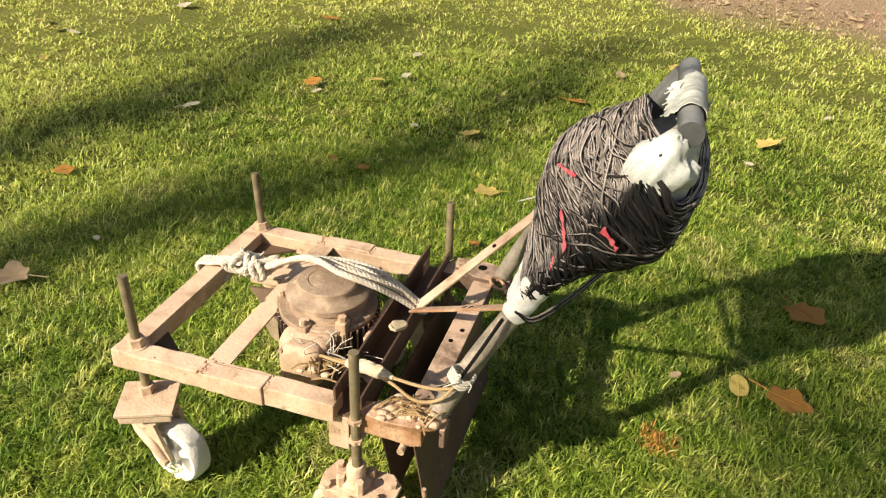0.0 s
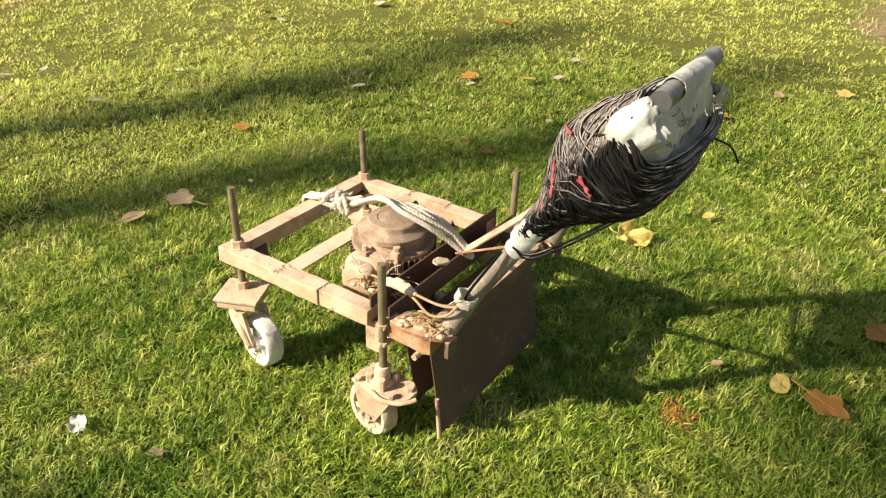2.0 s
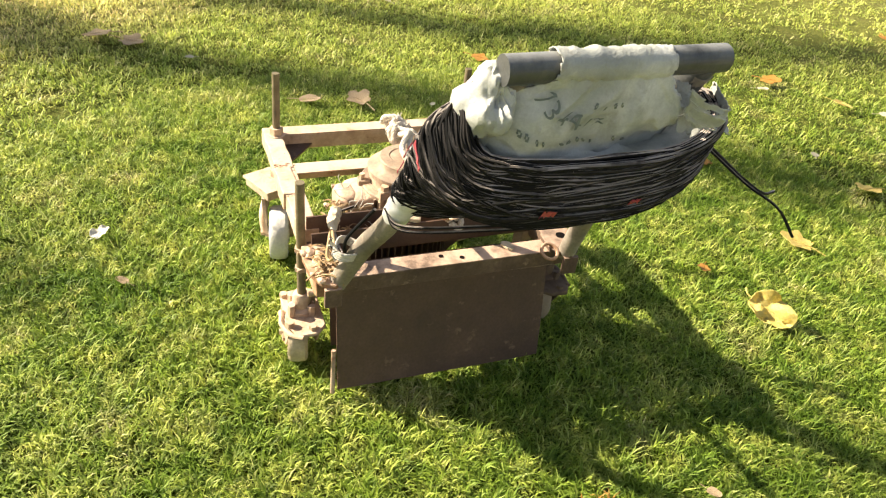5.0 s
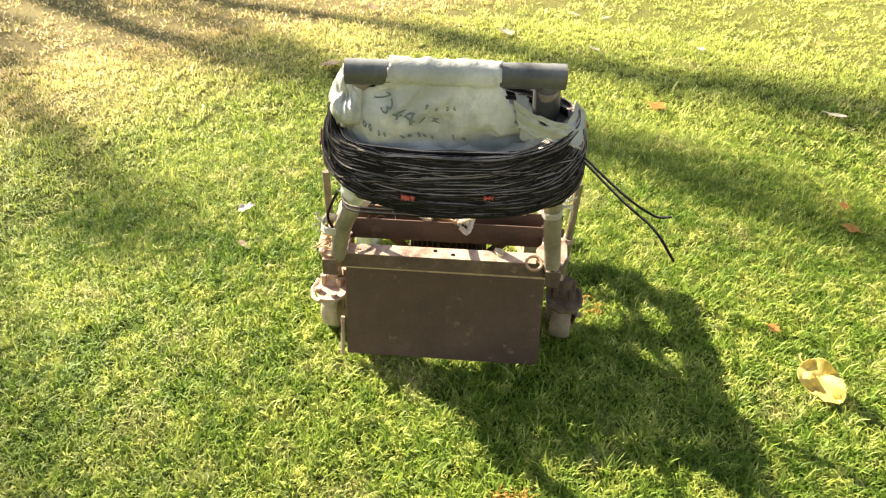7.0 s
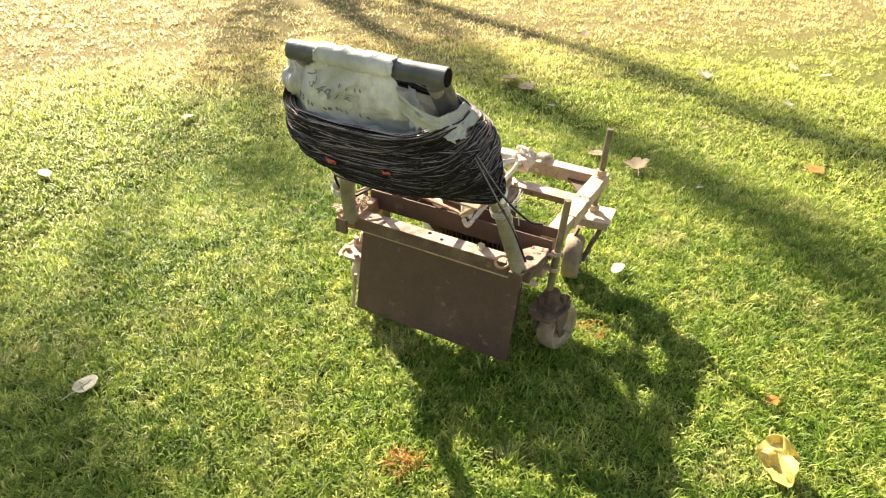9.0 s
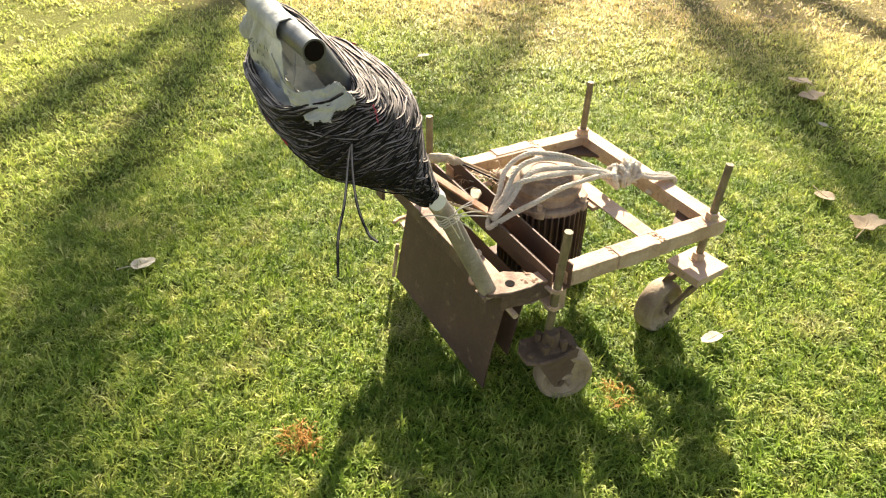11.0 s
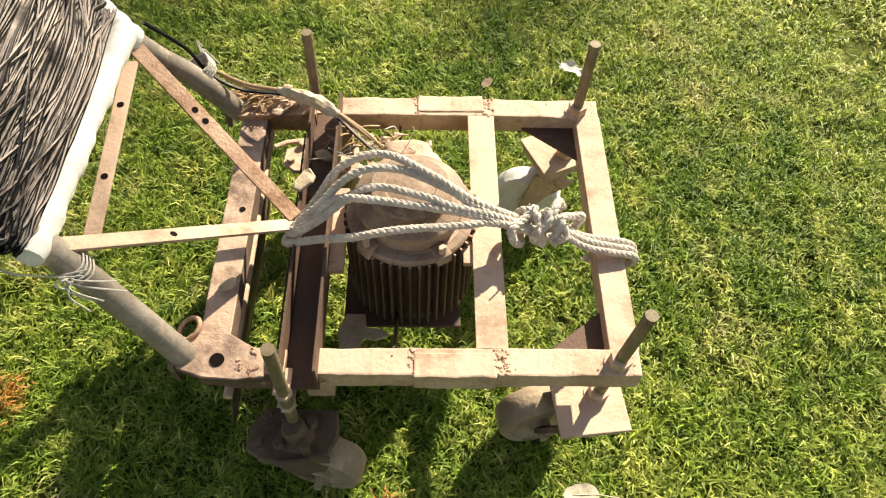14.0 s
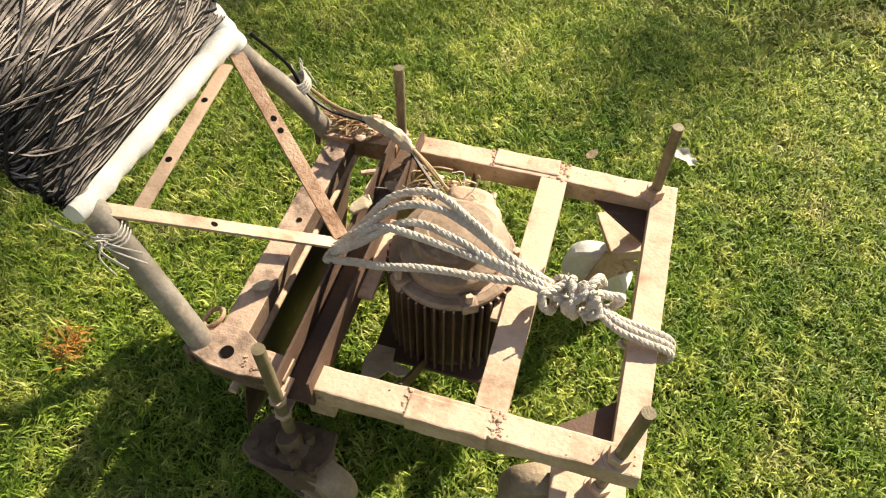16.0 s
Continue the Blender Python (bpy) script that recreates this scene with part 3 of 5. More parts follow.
def fork(parent, pivot, centre, axis, width, top, material_, broad=0.6):
    """Two bent cheek plates from the swivel down to the axle."""
    ax = Vector(axis).normalized()
    for s in (-1, 1):
        o = ax * s * (width / 2 + 0.010)
        p = Vector(pivot) + o
        c = Vector(centre) + o
        side = Vector((0, 0, 1)).cross(ax).normalized()
        bm = bmesh.new()
        t = bmesh.new()
        pts = [Vector((p.x, p.y, top)) - side * 0.034 * (0.4 + broad), Vector((p.x, p.y, top)) + side * 0.034 * (0.4 + broad),
               Vector((p.x, p.y, top)).lerp(c, 0.55) + side * 0.03 * broad, c + side * 0.017 + Vector((0, 0, 0.004)), c + Vector((0, 0, -0.017)),
               c - side * 0.017 + Vector((0, 0, 0.004)), Vector((p.x, p.y, top)).lerp(c, 0.55) - side * 0.022 * broad]
        low = [t.verts.new(q - ax * 0.005) for q in pts]
        high = [t.verts.new(q + ax * 0.005) for q in pts]
        t.faces.new(low[::-1])
        t.faces.new(high)
        for i in range(len(pts)):
            j = (i + 1) % len(pts)
            t.faces.new((low[i], low[j], high[j], high[i]))
        join(bm, t)
        rod(bm, c + ax * s * 0.002, c + ax * s * 0.009, 0.010, 6)
        part("fork_cheek", bm, material_, parent)


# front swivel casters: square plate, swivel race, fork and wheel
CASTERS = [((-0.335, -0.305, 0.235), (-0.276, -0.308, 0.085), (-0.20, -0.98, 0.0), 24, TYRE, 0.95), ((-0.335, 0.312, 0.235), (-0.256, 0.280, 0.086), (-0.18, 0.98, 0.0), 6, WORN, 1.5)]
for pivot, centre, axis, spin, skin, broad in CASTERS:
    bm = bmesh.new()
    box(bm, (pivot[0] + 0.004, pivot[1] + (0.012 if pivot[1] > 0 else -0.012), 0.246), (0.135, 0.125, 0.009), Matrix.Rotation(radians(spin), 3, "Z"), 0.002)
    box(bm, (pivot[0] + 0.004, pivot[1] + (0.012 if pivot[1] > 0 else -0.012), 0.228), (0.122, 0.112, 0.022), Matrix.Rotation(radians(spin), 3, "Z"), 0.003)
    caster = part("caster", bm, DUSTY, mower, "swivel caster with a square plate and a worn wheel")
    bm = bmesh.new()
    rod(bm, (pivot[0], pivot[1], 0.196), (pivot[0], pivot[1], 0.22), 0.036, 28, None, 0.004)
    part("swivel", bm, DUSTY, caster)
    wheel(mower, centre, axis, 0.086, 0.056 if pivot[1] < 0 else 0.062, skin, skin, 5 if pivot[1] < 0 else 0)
    fork(caster, (pivot[0], pivot[1], 0.2), centre, axis, 0.056, 0.2, DUSTY if pivot[1] < 0 else SHADED_CAST, broad)
    if pivot[1] < 0:
        # thick bent arm on the outer side
        ax = Vector(axis).normalized()
        c = Vector(centre) + ax * 0.045
        bm = bmesh.new()
        sweep(bm, smooth_line([(pivot[0] - 0.035, pivot[1] - 0.018, 0.206), (pivot[0] - 0.030, pivot[1] - 0.028, 0.16), Vector(c) + Vector((-0.03, 0.0, 0.045)), c], 6), lambda t: 0.0145 - 0.004 * t, 10)
        rod(bm, c - ax * 0.008, c + ax * 0.012, 0.011, 6)
        part("fork_arm", bm, DUSTY, caster, smooth=True)

# rear wheels under cast brackets: a bolted plate, a cup for the rod, side cheeks
for s, y in ((-1, -0.338), (1, 0.368)):
    bm = bmesh.new()
    edge = [(0.150, -0.040), (0.21, -0.048), (0.275, -0.052), (0.325, -0.030), (0.332, 0.02), (0.30, 0.05), (0.16, 0.048), (0.142, 0.0)] if s < 0 else [(0.150, -0.050), (0.285, -0.054), (0.318, -0.02), (0.318, 0.024), (0.285, 0.048), (0.165, 0.042), (0.145, 0.0)]
    prism(bm, [(ex, y + ey) for ex, ey in edge], 0.176, 0.187, 0.003)
    rough_up(bm, 0.007, 24)
    # left bracket in dusty steel, right one in the darker, shaded copy
    CAST = DUSTY if s < 0 else SHADED_CAST
    bracket = part("wheel_bracket", bm, CAST, mower, "cast bracket caked in dry earth")
    bm = bmesh.new()
    lathe(bm, [(0.036, 0.184), (0.034, 0.194), (0.024, 0.200), (0.022, 0.236), (0.019, 0.240), (0.012, 0.241)], 22)
    rough_up(bm, 0.004, 34)
    bm.transform(Matrix.Translation((0.226, y, 0)))
    cup = part("rod_cup", bm, CAST, bracket, smooth=True)
    for k in range(4):
        a = radians(35 + 90 * k)
        bm = bmesh.new()
        rod(bm, (0.226 + 0.036 * math.cos(a), y + 0.036 * math.sin(a), 0.184), (0.226 + 0.036 * math.cos(a), y + 0.036 * math.sin(a), 0.214 + 0.006 * (k % 2)), 0.0105, 6, None, 0.0012)
        rough_up(bm, 0.002, 60)
        part("cup_bolt", bm, CAST, cup)
    if s > 0:
        LIP = [(0.20, y + 0.046, 0.184), (0.25, y + 0.050, 0.184), (0.292, y + 0.044, 0.186)]
    else:
        LIP = [(0.225, y - 0.052, 0.182), (0.275, y - 0.058, 0.180), (0.325, y - 0.044, 0.188), (0.352, y - 0.02, 0.198)]
    bm = bmesh.new()
    sweep(bm, smooth_line(LIP, 8), lambda t: 0.008 - 0.002 * t, 8)
    rough_up(bm, 0.002, 50)
    part("bent_lip", bm, CAST, bracket)
    for lx, ly in ((0.168, -0.036), (0.31 if s < 0 else 0.298, 0.012), (0.172, 0.030), (0.285, -0.04)):
        bm = bmesh.new()
        rod(bm, (lx, y + ly, 0.186), (lx, y + ly, 0.197), 0.0105, 6)
        part("bracket_bolt", bm, CAST, bracket)
    for o in (-0.040, 0.040):
        t = bmesh.new()
        pts = [(0.160, 0.180), (0.290, 0.180), (0.275, 0.150), (0.228, 0.070), (0.205, 0.060), (0.186, 0.075), (0.165, 0.135)]
        low = [t.verts.new((a, y + o - 0.0025, b)) for a, b in pts]
        high = [t.verts.new((a, y + o + 0.0025, b)) for a, b in pts]
        t.faces.new(low[::-1])
        t.faces.new(high)
        for i in range(len(pts)):
            j = (i + 1) % len(pts)
            t.faces.new((low[i], low[j], high[j], high[i]))
        rod(t, (0.208, y + o, 0.080), (0.208, y + o + (0.008 if o > 0 else -0.008), 0.080), 0.010, 6)
        part("fork_cheek", t, CAST, bracket)
    wheel(mower, (0.196, y - 0.004, 0.082) if s < 0 else (0.180, y + 0.012, 0.080), (0.22 * s, 1.0, 0.0) if s > 0 else (-0.20, -1.0, 0.0), 0.081, 0.052 if s < 0 else 0.062, RIM if s < 0 else WORN, RIM if s < 0 else WORN, 6 if s < 0 else 0)

# rear flap on its hinge rod, and the inner guard
bm = bmesh.new()
bar(bm, (0.334, 0.008, 0.318), (0.385, 0.008, 0.033), 0.572, 0.0035, (1, 0, 0.2), 0.0008)
bmesh.ops.subdivide_edges(bm, edges=[e for e in bm.edges if e.calc_length() > 0.1], cuts=6, use_grid_fill=True)
for v in bm.verts:
    v.co.x += 0.004 * noise.noise(v.co * 5.0)
flap = part("rear_flap", bm, BROWN, mower, "hanging brown sheet-metal flap")
bm = bmesh.new()
rod(bm, (0.333, -0.345, 0.320), (0.333, 0.345, 0.316), 0.0085, 14)
part("hinge_rod", bm, DUSTY, flap)
bm = bmesh.new()
rod(bm, (0.372, -0.288, 0.16), (0.388, -0.292, 0.03), 0.006, 10)
part("stay_rod", bm, DUSTY, flap)
bm = bmesh.new()
bar(bm, (0.252, 0.0, 0.335), (0.30, 0.0, 0.11), 0.555, 0.004, (1, 0, 0.2), 0.001)
part("inner_guard", bm, BROWN, mower)
bm = bmesh.new()
box(bm, (0.03, -0.01, 0.158), (0.25, 0.25, 0.008), None, 0.002)
part("motor_plate", bm, BROWN, mower)
bm = bmesh.new()
prism(bm, [(0.150, 0.090), (0.110, 0.090), (0.105, 0.122), (0.072, 0.126), (0.058, 0.140), (0.085, 0.152), (0.108, 0.146), (0.122, 0.168), (0.158, 0.176), (0.166, 0.130)], 0.1625, 0.1675)
part("deck_scrap", bm, RIM, mower, "pale torn scrap of sheet")
for s in (-1, 1):
    bm = bmesh.new()
    bar(bm, (0.04, s * 0.10, 0.166), (0.04, s * 0.295, 0.35), 0.03, 0.006, (1, 0, 0))
    part("hanger_strap", bm, BROWN, mower)



def casting(bm, centre, size, power):
    """A rounded, swollen block."""
    b = bmesh.new()
    bmesh.ops.create_icosphere(b, subdivisions=4, radius=1.0)
    for v in b.verts:
        d = v.co.normalized()
        k = (abs(d.x) ** power + abs(d.y) ** power + abs(d.z) ** power) ** (-1 / power)
        v.co = Vector((d.x * k * size[0] / 2, d.y * k * size[1] / 2, d.z * k * size[2] / 2)) + Vector(centre)
    join(bm, b)


# electric motor, stood on end
MX, MY = 0.012, -0.006
at = Matrix.Translation((MX, MY, 0))
bm = bmesh.new()
lathe(bm, [(0.102, 0.162), (0.108, 0.175), (0.110, 0.405), (0.108, 0.416)], 72)
bm.transform(at)
motor = part("motor", bm, FINS, mower, "finned electric motor stood upright, coated in brown dust", True)
for k in range(44):
    a = 2 * math.pi * k / 44
    if abs(math.degrees(a) - 270) < 26:
        continue
    bm = bmesh.new()
    box(bm, (0.117 * math.cos(a), 0.117 * math.sin(a), 0.295), (0.030, 0.0045, 0.215), Matrix.Rotation(a, 3, "Z"), 0.001)
    bm.transform(at)
    part("cooling_fin", bm, FINS, motor)
bm = bmesh.new()
lathe(bm, [(0.108, 0.396), (0.124, 0.398), (0.126, 0.410), (0.122, 0.414), (0.100, 0.416), (0.098, 0.436), (0.105, 0.440), (0.107, 0.455), (0.103, 0.459), (0.082, 0.466), (0.079, 0.470), (0.078, 0.482), (0.074, 0.486), (0.050, 0.488), (0.047, 0.486), (0.030, 0.489), (0.008, 0.490)], 64)
bm.transform(at)
part("end_cover", bm, COVER, motor, "domed round end cover", True)
for k in range(4):
    a = radians(48 + 72 * k)
    bm = bmesh.new()
    rod(bm, (MX + 0.122 * math.cos(a), MY + 0.122 * math.sin(a), 0.412), (MX + 0.122 * math.cos(a), MY + 0.122 * math.sin(a), 0.438), 0.0078, 6)
    part("cover_bolt", bm, DUSTY, motor)
for k in range(4):
    a = radians(48 + 72 * k)
    bm = bmesh.new()
    box(bm, (MX + 0.117 * math.cos(a), MY + 0.117 * math.sin(a), 0.409), (0.034, 0.032, 0.026), Matrix.Rotation(a, 3, "Z"), 0.005)
    part("cover_lug", bm, COVER, motor)
bm = bmesh.new()
casting(bm, (0.014, -0.132, 0.364), (0.135, 0.090, 0.085), 4.0)
rough_up(bm, 0.003, 40)
part("terminal_box", bm, MOTOR, motor, "dusty cast terminal box", True)
bm = bmesh.new()
casting(bm, (0.022, -0.176, 0.352), (0.112, 0.062, 0.112), 3.6)
rough_up(bm, 0.003, 35)
lid = part("terminal_lid", bm, MOTOR, motor, smooth=True)
for lx, lz in ((-0.024, 0.338), (0.064, 0.338), (-0.024, 0.410), (0.064, 0.410)):
    bm = bmesh.new()
    rod(bm, (lx, -0.190, lz - 0.018), (lx, -0.205, lz - 0.018), 0.006, 6)
    part("lid_screw", bm, DUSTY, lid)
bm = bmesh.new()
box(bm, (0.088, -0.09, 0.398), (0.028, 0.03, 0.07), None, 0.004)
rod(bm, (0.088, -0.09, 0.428), (0.088, -0.09, 0.446), 0.011, 6)
part("lifting_lug", bm, MOTOR, motor)
for c, d in (((-0.115, 0.02, 0.38), (0.05, 0.16, 0.012)), ((0.152, 0.02, 0.38), (0.03, 0.2, 0.012))):
    bm = bmesh.new()
    box(bm, c, d, None, 0.002)
    part("mounting_foot", bm, DUSTY, motor)

# handle: two pipes bent outwards, a dark grip tube across the top
BAR_L, BAR_R = Vector((0.786, -0.162, 1.053)), Vector((0.774, 0.241, 1.056))
LEFT_PIPE = [(0.388, -0.290, 0.385), (0.455, -0.252, 0.525), (0.524, -0.210, 0.645), (0.702, -0.160, 0.955), (0.782, -0.132, 1.047)]
RIGHT_PIPE = [(0.392, 0.304, 0.385), (0.452, 0.288, 0.520), (0.530, 0.268, 0.678), (0.714, 0.216, 0.965), (0.766, 0.211, 1.034)]
for line in (LEFT_PIPE, RIGHT_PIPE):
    bm = bmesh.new()
    sweep(bm, smooth_line(line, 8), 0.0225, 20)
    part("handle_pipe", bm, PIPE, mower, "grey galvanized handle pipe", True)
bm = bmesh.new()
sweep(bm, [BAR_L, BAR_R], 0.0235, 24)
grip = part("grip_tube", bm, DARKPIPE, mower, "dark grey plastic grip tube", True)
bm = bmesh.new()
d = (BAR_R - BAR_L).normalized()
rod(bm, BAR_R - d * 0.001, BAR_R + d * 0.0008, 0.0198, 24)
part("tube_mouth", bm, HOLE, grip)
bm = bmesh.new()
sweep(bm, [(0.711, 0.2165, 0.960), (0.768, 0.209, 1.050)], 0.0265, 20)
part("elbow", bm, DARKPIPE, grip, smooth=True)
bm = bmesh.new()
sweep(bm, smooth_line([(0.528, -0.202, 0.676), (0.532, 0.050, 0.684), (0.538, 0.298, 0.691)], 16), lambda t: 0.0235 + 0.0018 * math.sin(t * 23) + 0.0012 * math.sin(t * 61), 18)
rough_up(bm, 0.0025, 45)
part("handle_crossbar", bm, WHITE, mower, "white-wrapped crossbar", True)

# flat drilled braces down to the channel
APEX = Vector((0.232, 0.030, 0.420))


def drilled(a, b, wide, holes, up, skin):
    bm = bmesh.new()
    bar(bm, a, b, wide, 0.006, up)
    strap = part("brace_strap", bm, skin, mower)
    a, b = Vector(a), Vector(b)
    z = (b - a).normalized()
    n = z.cross(Vector(up).cross(z)).normalized()
    for h in holes:
        p = a.lerp(b, h)
        bm = bmesh.new()
        rod(bm, p - n * 0.0036, p + n * 0.0036, 0.0062, 16)
        part("bolt_hole", bm, HOLE, strap)


drilled(Vector((0.516, 0.264, 0.672)), APEX + Vector((0, 0.008, 0)), 0.030, (0.42,), (0, 0, 1), DUSTY)
drilled(Vector((0.514, -0.192, 0.646)), APEX + Vector((0, -0.006, 0.005)), 0.030, (0.36, 0.425), (0, 0, 1), RUSTY)
drilled(Vector((0.500, 0.212, 0.616)), Vector((0.512, -0.150, 0.648)), 0.026, (0.315, 0.725), (0, 0, 1), DUSTY)

# ---- cable wound round the handle ----
ORIGIN = Vector((0.514, 0.034, 0.662))
AXIS = Vector((0.5402, 0.012, 0.8415)).normalized()
ACROSS = Vector((0, 1, 0))
OUT = Vector((-0.8415, 0.0, 0.5402))             # up and forward of the handle
SPAN = 0.475                                      # from the bend to the grip


def ease(t):
    t = max(0.0, min(1.0, t))
    return t * t * (3 - 2 * t)


def girth(s, a):
    """Half width, half depth and offset of the winding at s metres up the handle: thin round the pipe at one end, slack and bulging behind."""
    side = max(0.0, -math.cos(a)) ** 1.5
    q = s - 0.09 * side - 0.045 * max(0.0, math.cos(a)) ** 1.5
    if math.sin(a) > 0:
        d = (0.034 + 0.088 * ease((q - 0.02 - 0.01 * side) / 0.20) - 0.075 * ease((s - 0.22) / 0.17)) * (1 - 0.32 * side)
    else:
        d = 0.034 + 0.105 * ease((q - 0.026) / 0.21) - 0.024 * ease((s - 0.28) / 0.12)
    w = 0.250 + 0.014 * ease(s / 0.12) - 0.040 * ease((s - 0.25) / 0.18)
    return w, d, -0.004 - 0.012 * ease(s / 0.25)


def around(s, a, grow=0.0):
    ca, sa = math.cos(a), math.sin(a)
    w, d, off = girth(s, a)
    w, d = w + grow, d + grow
    return ORIGIN + AXIS * s + ACROSS * (w * math.copysign(abs(ca) ** 0.72, ca)) + OUT * (off + d * math.copysign(abs(sa) ** (0.85 if sa > 0 else 0.64), sa))


def rim(a):
    """How far up the handle the winding reaches: to the grip in front, lower behind and round the right pipe."""
    right = (1 + math.cos(a)) / 2
    front = 0.432 - 0.080 * right ** 1.3
    behind = 0.372 + 0.030 * (1 - right) ** 3 + 0.036 * right ** 2
    dip = 0.036 * math.exp(-((a % (2 * math.pi) - 3.55) / 0.6) ** 2)
    return front + (behind - front) * ease(0.5 - 0.9 * math.sin(a)) - dip


def foot_line(a):
    return 0.046 + 0.014 * math.sin(a)


coil = new("cable_coil")
tagged(coil, "long black dusty cable wound thickly round the mower's handle", "cable")
bm = bmesh.new()
rings = []
for i in range(26):
    q = 0.97 * i / 25
    rings.append([])
    for k in range(64):
        a = 2 * math.pi * k / 64
        rings[-1].append(bm.verts.new(around(foot_line(a) + (rim(a) - foot_line(a)) * q, a, -0.013)))
for a, b in zip(rings, rings[1:]):
    for k in range(64):
        bm.faces.new((a[k], a[(k + 1) % 64], b[(k + 1) % 64], b[k]))
bm.faces.new(rings[0][::-1])
part("inner_winding", bm, CORE, coil, smooth=True)
TURNS = 295


def winding_line(i, share, steps):
    """One turn of cable round the handle, some of them crossing the rest."""
    base = share ** 0.92 + random.uniform(-0.04, 0.04)
    wild = random.random() < 0.22
    tilt, phase = random.gauss(0.0, 0.12 if wild else 0.040), random.gauss(2.6, 0.8) if wild else random.uniform(0, 6.28)
    tilt2 = random.gauss(0.0, 0.06 if wild else 0.025)
    grow = random.uniform(0.0, 0.010) if wild else random.uniform(-0.010, 0.005)
    sag = random.uniform(0, 0.014)
    pts = []
    for k in range(steps):
        a = 2 * math.pi * k / steps
        q = base + tilt * math.sin(a + phase) + tilt2 * math.sin(2 * a + phase * 2) + 0.020 * noise.noise(Vector((math.cos(a) * 2, math.sin(a) * 2, i * 1.7)))
        over = 0.5 + 0.5 * math.tanh((q - 0.5) * 2.4) / math.tanh(1.2)
        q = max(0.0, min(1.02, over + 0.025 * noise.noise(Vector((math.cos(a) * 3, math.sin(a) * 3, i * 0.9)))))
        p = around(foot_line(a) + (rim(a) - foot_line(a)) * q, a, grow + 0.007 * noise.noise(Vector((math.cos(a) * 2, math.sin(a) * 2, i * 2.3))))
        if math.sin(a) < 0:
            p = p + Vector((0, 0, sag * math.sin(a)))
        pts.append(p)
    return pts


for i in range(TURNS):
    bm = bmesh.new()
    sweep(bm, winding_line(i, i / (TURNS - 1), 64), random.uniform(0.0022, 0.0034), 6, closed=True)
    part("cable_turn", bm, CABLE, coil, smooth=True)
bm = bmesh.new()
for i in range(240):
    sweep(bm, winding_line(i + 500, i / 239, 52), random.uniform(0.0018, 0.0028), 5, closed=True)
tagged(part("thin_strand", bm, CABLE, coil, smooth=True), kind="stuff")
# loose ends
for ends in (((0.690, 0.255, 0.905), (0.729, 0.291, 0.886), (0.765, 0.385, 0.815), (0.770, 0.450, 0.775), (0.765, 0.485, 0.772)),
             ((0.685, 0.255, 0.900), (0.732, 0.292, 0.878), (0.785, 0.380, 0.812), (0.825, 0.440, 0.775), (0.847, 0.484, 0.718))):
    bm = bmesh.new()
    sweep(bm, smooth_line(ends, 10), 0.0028, 8)
    part("loose_end", bm, CABLE, coil, smooth=True)
# slack turns that hang below the rest
for drop in (0.0, 0.010):
    bm = bmesh.new()
    sweep(bm, smooth_line([(0.530, -0.236, 0.668), (0.575, -0.212, 0.652 - drop), (0.672, -0.080, 0.700 - drop), (0.740, 0.080, 0.742 - drop), (0.774, 0.200, 0.790 - drop), (0.766, 0.272, 0.868), (0.715, 0.282, 0.925)], 10), 0.0030, 8)
    part("slack_turn", bm, CABLE, coil, smooth=True)
# scraps of red tape on the strands: place, half turn covered, rise along it, width
for s, a, ln, rise, wide in ((0.205, 2.62, 0.46, -0.02, 0.013), (0.265, -3.08, 0.22, -0.008, 0.017), (0.262, 2.02, 0.28, 0.015, 0.011), (0.150, 2.80, 0.16, -0.01, 0.009),
                             (0.282, -1.76, 0.085, 0.0, 0.034), (0.296, -1.40, 0.06, 0.0, 0.020), (0.320, 0.22, 0.20, 0.012, 0.010)):
    bm = bmesh.new()
    strip = []
    for k in range(11):
        t = k / 10 - 0.5
        ww = wide * (0.55 + 0.75 * noise.noise(Vector((k * 0.7, s * 40, a))))
        p = around(s + rise * t * 2, a + ln * t, 0.0165 + 0.002 * noise.noise(Vector((k * 0.9, a, 3.0))))
        strip.append([bm.verts.new(p + AXIS * o * ww + OUT * 0.0015 * math.sin(k * 2 + o)) for o in (-0.5, 0.0, 0.5)])
    for x, y in zip(strip, strip[1:]):
        for j in range(2):
            bm.faces.new((x[j], x[j + 1], y[j + 1], y[j]))
    scrap = part("red_tape", bm, RED, coil)
    scrap.modifiers.new("thickness", "SOLIDIFY").thickness = 0.0015

# ---- woven sack pulled over the grip ----
sack = new("plastic_sack")
tagged(sack, "torn white woven plastic sack wrapped over the handle grip", "sack")


def cloth(name, grid, holes, parent, mat, thick=0.0015, label=""):
    """A crumpled sheet from a grid of points; holes(i, j) leaves ragged gaps."""
    bm = bmesh.new()
    vs = [[bm.verts.new(p) for p in row] for row in grid]
    for i in range(len(vs) - 1):
        for j in range(len(vs[0]) - 1):
            if not holes(i, j):
                bm.faces.new((vs[i][j], vs[i + 1][j], vs[i + 1][j + 1], vs[i][j + 1]))
    for v in [v for v in bm.verts if not v.link_faces]:
        bm.verts.remove(v)
    ob = part(name, bm, mat, parent, label, True)
    ob.modifiers.new("thickness", "SOLIDIFY").thickness = thick
    return ob


